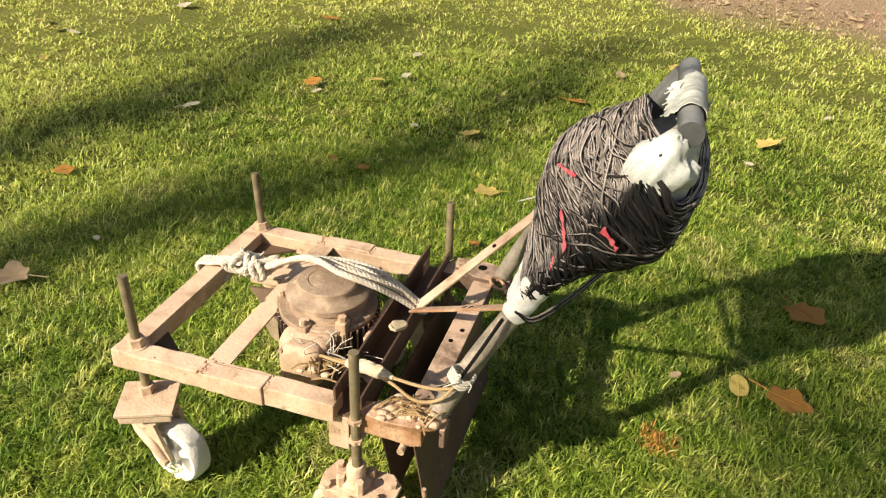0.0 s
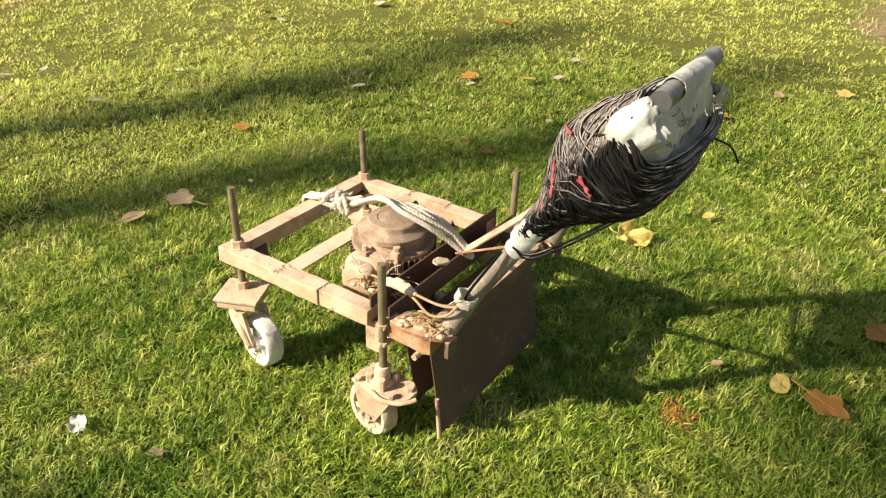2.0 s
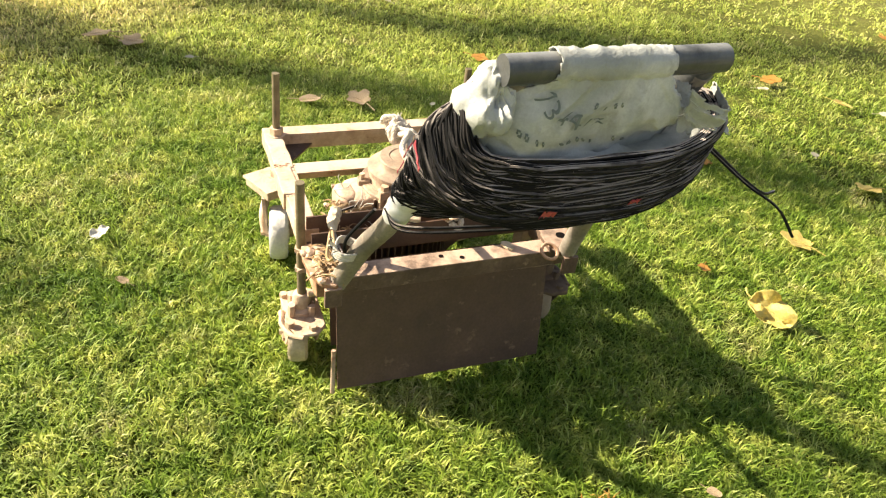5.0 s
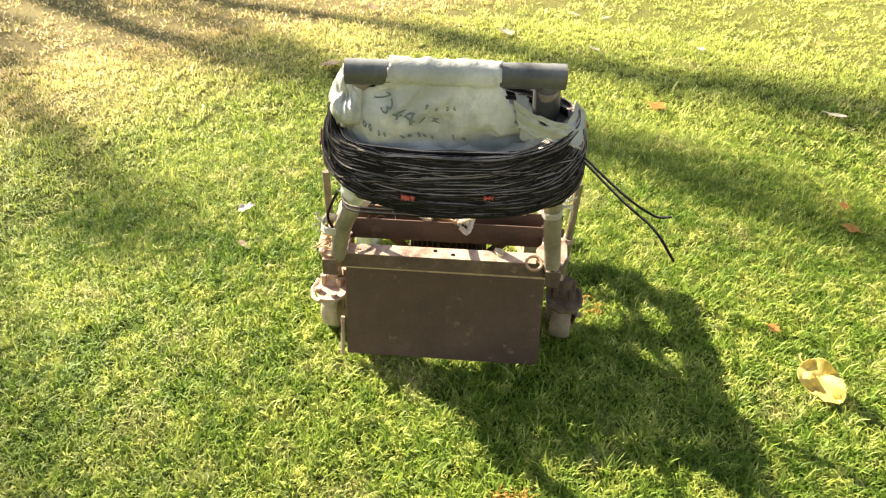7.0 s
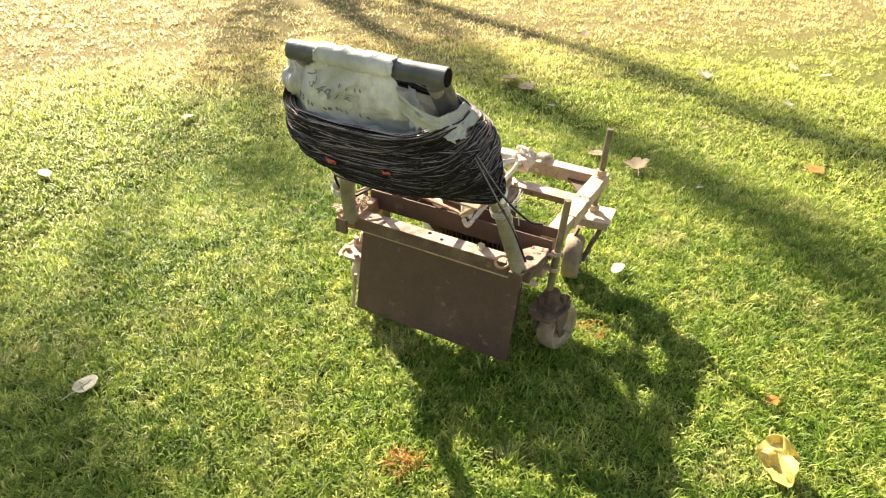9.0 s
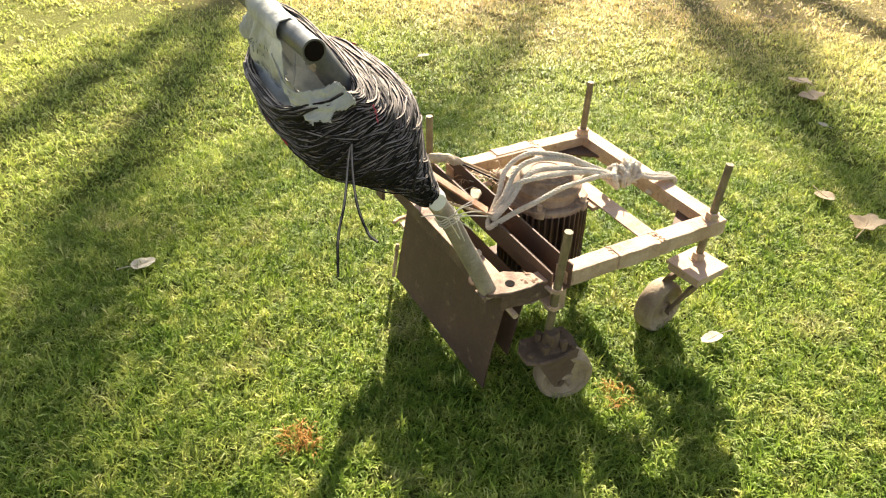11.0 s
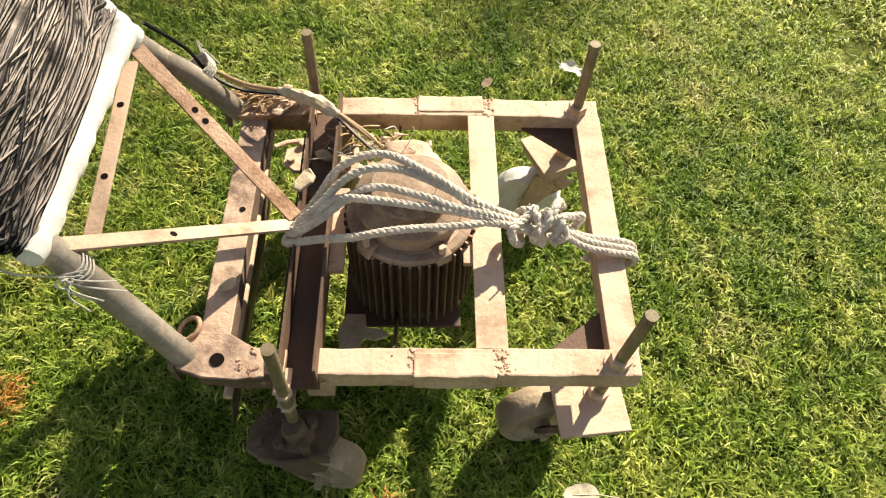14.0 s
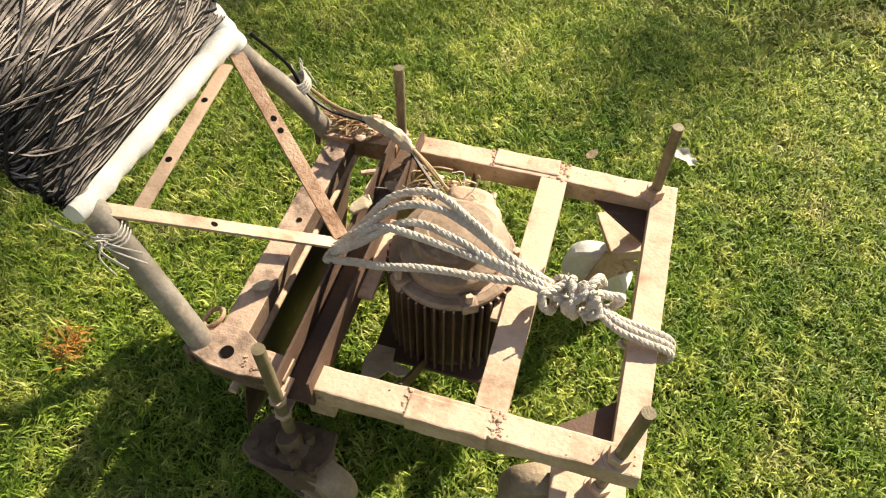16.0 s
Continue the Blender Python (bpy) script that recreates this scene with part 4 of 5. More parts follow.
def sack_point(u, v):
    """u: along the handle's width, 0 to 1; v: from the front hem over the grip to the rear hem."""
    k = ease((v - 0.40) / 0.22)
    y = (-0.128 + 0.222 * u) * (1 - k) + (-0.232 + 0.378 * u) * k
    fold = abs(noise.noise(Vector((u * 3.4 + v * 2.6, (v - u) * 0.9, 2.0))))
    fold2 = abs(noise.noise(Vector((u * 6.5 - v * 3.2, (v + u) * 1.6, 9.0))))
    hang = ease((v - 0.38) / 0.12)
    crumple = hang * (0.034 * fold + 0.010 * fold2 - 0.010) + 0.0045 * noise.noise(Vector((u * 10, v * 14, 7.0))) + 0.0022 * noise.noise(Vector((u * 28, v * 36, 3.0)))
    if v < 0.25:
        s, o = SPAN - 0.055 * (1 - v / 0.25), 0.028 + 0.010 * (1 - v / 0.25)
    elif v < 0.42:
        a = (v - 0.25) / 0.17 * math.pi
        s, o = SPAN + 0.030 * math.sin(a), 0.028 * math.cos(a)
    else:
        k = (v - 0.42) / 0.58
        s, o = SPAN - (SPAN - 0.30) * k, -0.026 - 0.064 * math.sin(min(1.0, k * 1.2) * math.pi / 2) - 0.012 * k * math.sin(u * math.pi)
        side = max(0.0, 1 - u / 0.22)
        o += 0.075 * side ** 1.5 * ease(k * 3) + 0.032 * ease((u - 0.42) / 0.4) * ease((k - 0.25) / 0.45)
    return ORIGIN + AXIS * (s + 0.3 * crumple) + ACROSS * (y + 0.5 * crumple) + OUT * (o - 0.015 + crumple)


NU, NV = 64, 76


def sack_gap(i, j):
    u, v = i / NU, j / NV
    ragged = 0.05 * noise.noise(Vector((v * 9, 2.0, 0))) + 0.035 * noise.noise(Vector((v * 31, 5.0, 0)))
    if u > 0.95 + ragged - 0.10 * max(0.0, 0.42 - v):
        return True
    if v < 0.10 + 0.10 * noise.noise(Vector((u * 9, 12.0, 0))) + 0.05 * noise.noise(Vector((u * 33, 7.0, 0))):
        return True
    return u < 0.03 + (0.03 * noise.noise(Vector((v * 11, 6.0, 0))) + 0.02 * noise.noise(Vector((v * 37, 1.0, 0)))) * (1 - ease((v - 0.5) / 0.1))


cloth("sack_cloth", [[sack_point(i / NU, j / NV) for j in range(NV + 1)] for i in range(NU + 1)], sack_gap, sack, SACK, label="crumpled white woven plastic")

# the sack's corner, gathered over the grip's end
bm = bmesh.new()
bmesh.ops.create_icosphere(bm, subdivisions=5, radius=1.0)
for v in bm.verts:
    d = v.co.normalized()
    around_z = math.atan2(d.y, d.x)
    pleat = abs(noise.noise(Vector((math.cos(around_z) * 2.4, math.sin(around_z) * 2.4, d.z * 0.9))))
    r = 1.0 + 0.34 * noise.noise(d * 1.4 + Vector((3, 1, 0))) - 0.17 * pleat + 0.06 * noise.noise(d * 4.0) + 0.03 * noise.noise(d * 13)
    d = d * r
    v.co = ORIGIN + AXIS * (0.386 + 0.074 * d.z) + ACROSS * (-0.200 + 0.040 * d.y) + OUT * (-0.022 + 0.060 * d.x)
part("sack_corner", bm, SACK, sack, smooth=True)


# crumpled cloth stuffed into the mouth of the winding
def lining_point(i, j):
    a, r = 2 * math.pi * i / 72, 1 - j / 24
    edge = around(rim(a) - 0.022, a, -0.014)
    middle = ORIGIN + AXIS * (0.415 - 0.075 * ease((edge - ORIGIN).dot(ACROSS) / 0.25 + 0.45)) + ACROSS * ((edge - ORIGIN).dot(ACROSS) * 0.55) + OUT * -0.015
    p = middle.lerp(edge, r)
    lift = 0.030 * abs(noise.noise(p * 16)) + 0.016 * noise.noise(p * 38) - 0.012
    return p + AXIS * lift * min(1.0, 3 * (1 - r)) + OUT * 0.5 * lift * (1 - r)


cloth("sack_lining", [[lining_point(i % 72, j) for j in range(25)] for i in range(73)], lambda i, j: False, sack, SACK)


# torn flap of the sack that hangs round the other pipe
def flap_point(u, v):
    cr = 0.006 * noise.noise(Vector((u * 5, v * 4, 11.0))) + 0.003 * noise.noise(Vector((u * 19, v * 12, 4.0)))
    a = -1.0 + 1.11 * u
    low = 0.358 + 0.058 * max(0.0, -a) ** 1.6
    return around(low + 0.064 * v, a, 0.024 - 0.026 * v - 0.055 * max(0.0, 1 - u / 0.5) ** 1.4 + cr) + AXIS * cr


def flap_gap(i, j):
    u, v = i / 44, j / 24
    top = 0.97 - 0.25 * max(0.0, (u - 0.7) / 0.3) + 0.05 * noise.noise(Vector((u * 9, 4.0, 0)))
    low = 0.12 + 0.22 * noise.noise(Vector((u * 7, 9.0, 0))) + 0.12 * noise.noise(Vector((u * 21, 3.0, 0)))
    return v > top or v < low or (noise.noise(Vector((u * 11, v * 6, 21.0))) > 0.56 and v < 0.8)


cloth("torn_flap", [[flap_point(i / 44, j / 24) for j in range(25)] for i in range(45)], flap_gap, sack, SACK)


def strap_point(u, v):
    """A strip of the sack from the grip's elbow down to the flap."""
    cr = 0.008 * noise.noise(Vector((u * 4, v * 5, 31.0)))
    return ORIGIN + AXIS * (0.452 - 0.060 * v + cr) + ACROSS * (0.110 + 0.030 * u + 0.020 * v + cr) + OUT * (-0.030 - 0.062 * v - 0.012 * u + cr)


cloth("torn_strip", [[strap_point(i / 10, j / 20) for j in range(21)] for i in range(11)], lambda i, j: i > 8 + 2 * noise.noise(Vector((j * 0.4, 1.0, 0))), sack, SACK)


def on_sack(u, v, lift):
    p = sack_point(u, v)
    n = (sack_point(u + 0.01, v) - p).cross(sack_point(u, v + 0.01) - p).normalized()
    return p + (n if n.dot(OUT) < 0 else -n) * lift


# printing: the number that can be read, and plain bars that follow the cloth for the rest
type_ = bpy.data.curves.new("number", "FONT")
type_.body, type_.size = "7344/2", 1.0
carrier = bpy.data.objects.new("number", type_)
words = bpy.data.meshes.new_from_object(carrier)
bm = bmesh.new()
bm.from_mesh(words)
bpy.data.objects.remove(carrier)
bmesh.ops.triangulate(bm, faces=bm.faces[:])
for _ in range(3):
    bmesh.ops.subdivide_edges(bm, edges=[e for e in bm.edges if e.calc_length() > 0.12], cuts=1)
    bmesh.ops.triangulate(bm, faces=bm.faces[:])
for v in bm.verts:
    v.co = on_sack(0.13 + v.co.x * 0.150, 0.535 - v.co.y * 0.072 + v.co.x * 0.036, 0.0065)
part("printed_number", bm, INK, sack, "faded grey-green stencilled number 7344/2")
for v0, marks in ((0.455, (0.44, 0.50, 0.56, 0.60)), (0.645, (0.17, 0.20, 0.25, 0.28, 0.36, 0.39, 0.43, 0.46, 0.50)), (0.60, (0.62, 0.67))):
    for u0 in marks:
        wide, tall = random.uniform(0.010, 0.020), 0.024
        grid = [[on_sack(u0 + wide * i / 3, v0 + (u0 - 0.2) * 0.18 + tall * j / 3, 0.0045) for j in range(4)] for i in range(4)]
        cloth("print_bar", grid, lambda i, j: (i + j) % 3 == 2, sack, INK, 0.0006)

# white rag round the pipe at the bend
bm = bmesh.new()
p0, p1 = Vector((0.522, -0.211, 0.642)), Vector((0.566, -0.199, 0.722))
sweep(bm, [p0.lerp(p1, k / 12) for k in range(13)], lambda t: 0.0265 + 0.0015 * math.sin(t * 17) + 0.004 * t, 24)
rough_up(bm, 0.003, 60)
tagged(part("cloth_wrap", bm, WHITE, None, smooth=True), "white rag bound round the handle pipe", "rag")

# ---- rope over the motor ----
rope = new("rope")
tagged(rope, "thick off-white cotton rope, doubled, knotted and draped over the motor", "rope")


def strand_rope(name, points, r, n=14, seed=0.0):
    """Three strands laid round each other along a line."""
    line = smooth_line(points, n)
    bm = bmesh.new()
    length, acc = 0.0, []
    for i, p in enumerate(line):
        length += (p - line[i - 1]).length if i else 0.0
        acc.append(length)
    normal = None
    tracks = [[], [], []]
    for i, p in enumerate(line):
        d = (line[min(i + 1, len(line) - 1)] - line[max(i - 1, 0)]).normalized()
        normal = d.orthogonal().normalized() if normal is None else (normal - d * normal.dot(d)).normalized()
        side = d.cross(normal)
        for k in range(3):
            a = acc[i] / (r * 4.2) * 2 * math.pi + 2 * math.pi * k / 3 + seed
            tracks[k].append(p + (normal * math.cos(a) + side * math.sin(a)) * r * 0.36)
    for tr in tracks:
        sweep(bm, tr, r * 0.64, 8)
    return part(name, bm, ROPE, rope, smooth=True)


BACK = Vector((0.236, 0.058, 0.412))
KNOT = Vector((-0.235, 0.050, 0.438))
LOOPS = [((0.0, -0.016, 0.002), (0.190, 0.012, 0.462), (0.140, -0.030, 0.512), (0.060, -0.040, 0.536), (-0.030, 0.006, 0.530), (-0.100, 0.034, 0.498)),
         ((0.002, -0.008, 0.010), (0.186, 0.034, 0.470), (0.118, -0.006, 0.518), (0.040, -0.012, 0.528), (-0.050, 0.020, 0.516), (-0.110, 0.042, 0.488)),
         ((0.0, 0.004, 0.004), (0.178, 0.056, 0.462), (0.092, 0.018, 0.508), (-0.006, 0.036, 0.512), (-0.060, 0.050, 0.500), (-0.115, 0.050, 0.482)),
         ((0.004, 0.0, 0.014), (0.196, 0.050, 0.450), (0.150, 0.030, 0.488), (0.080, 0.042, 0.504), (-0.030, 0.056, 0.500), (-0.112, 0.056, 0.478)),
         ((0.0, 0.016, -0.002), (0.180, 0.086, 0.440), (0.120, 0.098, 0.464), (0.030, 0.094, 0.484), (-0.090, 0.076, 0.476), (-0.130, 0.062, 0.466))]
for i, (o, *over_motor) in enumerate(LOOPS):
    strand_rope("strand", [BACK + Vector(o), *over_motor, (-0.175, 0.050 + 0.006 * (i - 2), 0.456 - 0.004 * (i % 2)), KNOT + Vector((0.02, 0.006 * (i - 2), 0.004 * (i % 2)))], 0.0084, 16, i)
strand_rope("strand", [BACK + Vector((0, 0.016, 0)), BACK + Vector((0.014, 0.006, -0.014)), BACK + Vector((0.004, -0.014, -0.002))], 0.0084, 12)
for i, (lean, wide, tall) in enumerate(((0.7, 0.034, 0.026), (-0.8, 0.030, 0.026), (0.4, 0.024, 0.032), (-0.5, 0.030, 0.022), (1.1, 0.022, 0.024))):
    pts = []
    for k in range(9):
        a = 2 * math.pi * k / 8 + i
        pts.append(KNOT + Vector((0.036 - 0.020 * i + lean * 0.026 * math.cos(a) + 0.010 * math.sin(2 * a + i), wide * math.cos(a), tall * math.sin(a) + 0.006 * math.sin(3 * a + i))))
    strand_rope("knot", pts, 0.0090, 8, i)
strand_rope("knot", [KNOT + Vector(q) for q in ((-0.01, 0.012, 0.018), (-0.022, -0.014, 0.034), (-0.034, -0.038, 0.028), (-0.044, -0.040, 0.008))], 0.0090, 8, 2)
for i in range(3):
    w = i - 1
    strand_rope("strand", [KNOT + Vector((-0.03, 0.008 * w, 0.002)), (-0.315, 0.072 + 0.012 * w, 0.424 + 0.004 * (i % 2)), (-0.372, 0.074 + 0.015 * w, 0.410), (-0.414, 0.076 + 0.013 * w, 0.400), (-0.420, 0.076 + 0.010 * w, 0.372), (-0.385, 0.074, 0.335), (-0.33, 0.07, 0.365)], 0.0074, 12, i)
bm = bmesh.new()
for i in range(16):
    a = random.uniform(0, 6.28)
    p = KNOT + Vector((random.uniform(-0.05, 0.03), 0.028 * math.cos(a), 0.024 * math.sin(a)))
    q = p + Vector((random.uniform(-0.014, 0.014), 0.016 * math.cos(a), 0.014 * math.sin(a) + 0.003))
    sweep(bm, [p, p.lerp(q, 0.5) + Vector((random.uniform(-0.004, 0.004),) * 3), q], 0.0018, 5)
tagged(part("frayed_end", bm, ROPE, rope, smooth=True), kind="stuff")

# ---- wires and strings ----
wires = new("motor_wire")
tagged(wires, "thin tan wires running from the motor box to the handle pipe", "wire")
for pts in (((0.03, -0.165, 0.375), (0.10, -0.200, 0.405), (0.19, -0.248, 0.448), (0.285, -0.277, 0.462), (0.36, -0.290, 0.468), (0.415, -0.302, 0.488), (0.440, -0.300, 0.512)),
            ((0.04, -0.155, 0.37), (0.11, -0.210, 0.412), (0.20, -0.255, 0.446), (0.285, -0.283, 0.452), (0.35, -0.305, 0.440), (0.405, -0.312, 0.464), (0.436, -0.304, 0.506)),
            ((0.05, -0.145, 0.37), (0.13, -0.200, 0.415), (0.19, -0.246, 0.440), (0.28, -0.272, 0.456), (0.37, -0.280, 0.462), (0.430, -0.286, 0.500), (0.462, -0.290, 0.560), (0.510, -0.250, 0.655))):
    bm = bmesh.new()
    sweep(bm, smooth_line(pts, 10), 0.0038, 8)
    part("wire", bm, CABLE if len(pts) == 8 else WIRE, wires, smooth=True)
bm = bmesh.new()
rag = smooth_line([(0.165, -0.236, 0.436), (0.21, -0.254, 0.452), (0.255, -0.268, 0.460), (0.290, -0.279, 0.462)], 10)
sweep(bm, rag, lambda t: 0.005 + 0.0105 * math.sin(math.pi * min(1.0, 0.06 + t)) ** 0.6, 12)
rough_up(bm, 0.005, 60)
part("taped_joint", bm, RIM, wires, "pale taped joint")
bm = bmesh.new()
for i in range(16):
    p = Vector((random.uniform(0.0, 0.15), random.uniform(-0.21, -0.14), random.uniform(0.33, 0.40)))
    q = p + Vector((random.uniform(-0.05, 0.09), random.uniform(-0.05, 0.07), random.uniform(0.0, 0.08)))
    sweep(bm, smooth_line([p, p.lerp(q, 0.5) + Vector((random.uniform(-0.02, 0.02), random.uniform(-0.02, 0.02), 0.012)), q], 5), 0.0011, 5)
tagged(part("dry_straw", bm, STRING, wires), kind="stuff")

for s in (-1, 1):
    ties = new("pipe_tie")
    tagged(ties, "pale string knotted round the handle pipe", "string", "strings on the handle pipes")
    c0 = Vector((0.442, s * 0.2855, 0.516)) if s < 0 else Vector((0.503, 0.274, 0.628))
    d = (Vector((0.505, s * 0.262, 0.665)) - c0).normalized() if s < 0 else (Vector((0.530, 0.268, 0.678)) - Vector((0.452, 0.288, 0.520))).normalized()
    for i in range(4):
        n = d.orthogonal().normalized()
        m = d.cross(n)
        bm = bmesh.new()
        pts = [c0 + d * (0.007 * i - 0.01 + 0.004 * math.sin(k)) + (n * math.cos(2 * math.pi * k / 16) + m * math.sin(2 * math.pi * k / 16)) * 0.0255 for k in range(16)]
        sweep(bm, pts, 0.0032 if s < 0 else 0.0016, 6, closed=True)
        part("turn", bm, STRING, ties, smooth=True)
    for i in range(4 if s < 0 else 9):
        bm = bmesh.new()
        p = c0 + Vector((random.uniform(-0.01, 0.02), s * 0.024, 0.012))
        q = p + Vector((random.uniform(-0.06, 0.05), s * random.uniform(0.0, 0.02), random.uniform(-0.05, 0.04))) * (0.6 if s < 0 else 1.7)
        sweep(bm, smooth_line([p, p.lerp(q, 0.5) + Vector((0.01, s * 0.012, 0.015)), q], 6), 0.0014, 6)
        part("string_end", bm, STRING, ties, smooth=True)

# ---- dead grass and caked dirt caught on the mower ----
def caught_grass(x, y, z, wide, count, clods):
    clump = new("dead_grass_clump")
    clump.location = (x, y, z)
    bm = bmesh.new()
    for _ in range(count):
        a, t, ln = random.uniform(0, 6.28), random.gauss(0.5, 0.7), random.uniform(0.025, 0.07)
        p = Vector((wide * random.gauss(0, 0.5), wide * 0.5 * random.gauss(0, 0.5), random.uniform(0.001, 0.012)))
        d = Vector((math.cos(t), math.sin(t), random.uniform(-0.1, 0.35))) * ln
        sweep(bm, smooth_line([p - d * 0.5, p + Vector((0, 0, random.uniform(0.003, 0.012))), p + d * 0.5 + Vector((math.cos(a), math.sin(a), 0)) * 0.008], 3), random.uniform(0.0009, 0.0024), 4)
    tagged(part("dead_stalk", bm, WIRE, clump), kind="stuff")
    for _ in range(clods):
        bm = bmesh.new()
        bmesh.ops.create_icosphere(bm, subdivisions=2, radius=random.uniform(0.005, 0.011))
        rough_up(bm, 0.003, 110)
        bm.transform(Matrix.Translation((wide * random.gauss(0, 0.5), wide * 0.5 * random.gauss(0, 0.5), 0.003)) @ Matrix.Diagonal((1.3, 1.0, 0.6, 1)))
        part("clod", bm, DUSTY, clump)
    return tagged(clump, "dead straw and clods of dry earth caught on the mower frame", "dead grass", "straw caught on the mower")


for spot in ((0.345, -0.305, 0.404, 0.070, 42, 22), (0.10, -0.205, 0.375, 0.08, 26, 6)):
    caught_grass(*spot)

# ---- broken wood chips lying on the frame ----
def wood_chip(x, y, z, size, turn):
    bm = bmesh.new()
    prism(bm, [(-0.5, -0.2), (-0.3, -0.32), (0.25, -0.28), (0.5, -0.05), (0.42, 0.22), (-0.1, 0.3), (-0.45, 0.18)], -0.09, 0.09, 0.03)
    rough_up(bm, 0.06, 3)
    bm.transform(Matrix.Translation((x, y, z)) @ Euler((0.1, 0.15, turn)).to_matrix().to_4x4() @ Matrix.Scale(size, 4))
    return tagged(part("wood_chip", bm, RIM), "pale broken wood chip lying on the mower frame", "wood chip", "wood chips on the frame")


for spot in ((0.222, -0.060, 0.432, 0.052, 0.9), (0.30, -0.300, 0.402, 0.045, 2.0), (0.345, 0.16, 0.397, 0.036, 0.4), (0.20, -0.19, 0.360, 0.040, 2.6)):
    wood_chip(*spot)

# ---- fallen leaves ----
def leaf_material(name, stops, rough=(0.55, 0.8)):
    return material(name, stops, 45, rough, 0, 0.3, 220, 0.25, ((0.30, 0.16, 0.06), 60, 0.60, 0.72), transmission=0.3)


YELLOW = leaf_material("leaf_yellow", [(0.66, 0.47, 0.08), (0.76, 0.60, 0.17), (0.82, 0.68, 0.30)])
PALE = leaf_material("leaf_pale", [(0.62, 0.53, 0.36), (0.74, 0.66, 0.50), (0.82, 0.77, 0.64)])
ORANGE = leaf_material("leaf_orange", [(0.46, 0.19, 0.03), (0.58, 0.28, 0.05), (0.64, 0.38, 0.10)])
TAN = leaf_material("leaf_tan", [(0.36, 0.25, 0.14), (0.50, 0.37, 0.22), (0.60, 0.47, 0.31)])
CREAM = leaf_material("leaf_cream", [(0.70, 0.53, 0.10), (0.80, 0.66, 0.20), (0.84, 0.74, 0.32)])
BLEACHED = leaf_material("leaf_bleached", [(0.72, 0.68, 0.56), (0.80, 0.77, 0.67), (0.86, 0.84, 0.77)])
SKINS = {"w": (BLEACHED, "white crumpled"), "y": (YELLOW, "yellow"), "p": (PALE, "pale bleached"), "o": (ORANGE, "orange"), "t": (TAN, "tan brown"), "c": (CREAM, "crumpled cream")}


def fallen_leaf(x, y, size, skin, lobed, crumpled=False):
    """A curled dry leaf: a lobed blade with a raised midrib and a stalk."""
    mat, word = SKINS[skin]
    leaf = new("fallen_leaf")
    turn, curl, seed = random.uniform(0, 6.28), random.uniform(0.15, 0.55), random.uniform(0, 50)
    if crumpled:
        curl = 1.2
    if skin == "o":
        curl *= 0.4
    bm = bmesh.new()
    rings, n, m = [], 30, 6
    for i in range(m + 1):
        ring = []
        for k in range(n):
            a = 2 * math.pi * k / n
            r = 0.5 * (0.82 + 0.18 * math.cos(a)) * (1 + (0.17 * math.cos(5 * a + 0.4 * math.sin(a + seed)) + 0.06 * math.cos(2 * a + seed) if lobed else 0.05 * math.cos(3 * a)) + 0.08 * noise.noise(Vector((math.cos(a) * 3, math.sin(a) * 3, seed))))
            q = r * i / m
            px, py = q * math.cos(a) * 1.1, q * math.sin(a) * (1.0 if lobed else 0.72)
            pz = curl * (0.55 * py * py * 1.6 + 0.5 * abs(py) * 0.35 + 0.35 * px * px) + (0.38 if crumpled else 0.05) * noise.noise(Vector((px * 5, py * 5, seed))) * i / m
            ring.append(bm.verts.new((px, py, pz)))
        rings.append(ring)
    for a, b in zip(rings, rings[1:]):
        for k in range(n):
            bm.faces.new((a[k], a[(k + 1) % n], b[(k + 1) % n], b[k]))
    bmesh.ops.remove_doubles(bm, verts=bm.verts, dist=1e-5)
    bmesh.ops.solidify(bm, geom=bm.faces[:], thickness=0.012)
    place = Matrix.Translation((x, y, 0.022 + 0.02 * random.random())) @ Euler((random.uniform(-0.2, 0.2), random.uniform(-0.2, 0.2), turn)).to_matrix().to_4x4() @ Matrix.Scale(size, 4)
    if skin == "w":
        place = Matrix.Translation((x, y, 0.035)) @ Euler((-0.1, 0.1, turn)).to_matrix().to_4x4() @ Matrix.Diagonal((size, size, 0.35 * size, 1))
    elif crumpled:
        place = Matrix.Translation((x, y, 0.30 * size)) @ Euler((0.75, 0.25, 0.6)).to_matrix().to_4x4() @ Matrix.Scale(size, 4)
    leaf.matrix_world = place
    part("blade", bm, mat, leaf, smooth=True)
    bm = bmesh.new()
    sweep(bm, smooth_line([(0.35, 0, 0.03), (-0.3, 0, 0.02), (-0.45, 0.03, 0.03), (-0.50 if crumpled else -0.85, 0.10, 0.0)], 4), lambda t: 0.012 + 0.008 * t, 6)
    part("stalk", bm, mat, leaf)
    return tagged(leaf, f"dry {word} {'lobed' if lobed else 'oval'} leaf lying curled on the lawn", "leaf", "fallen leaves on the lawn")


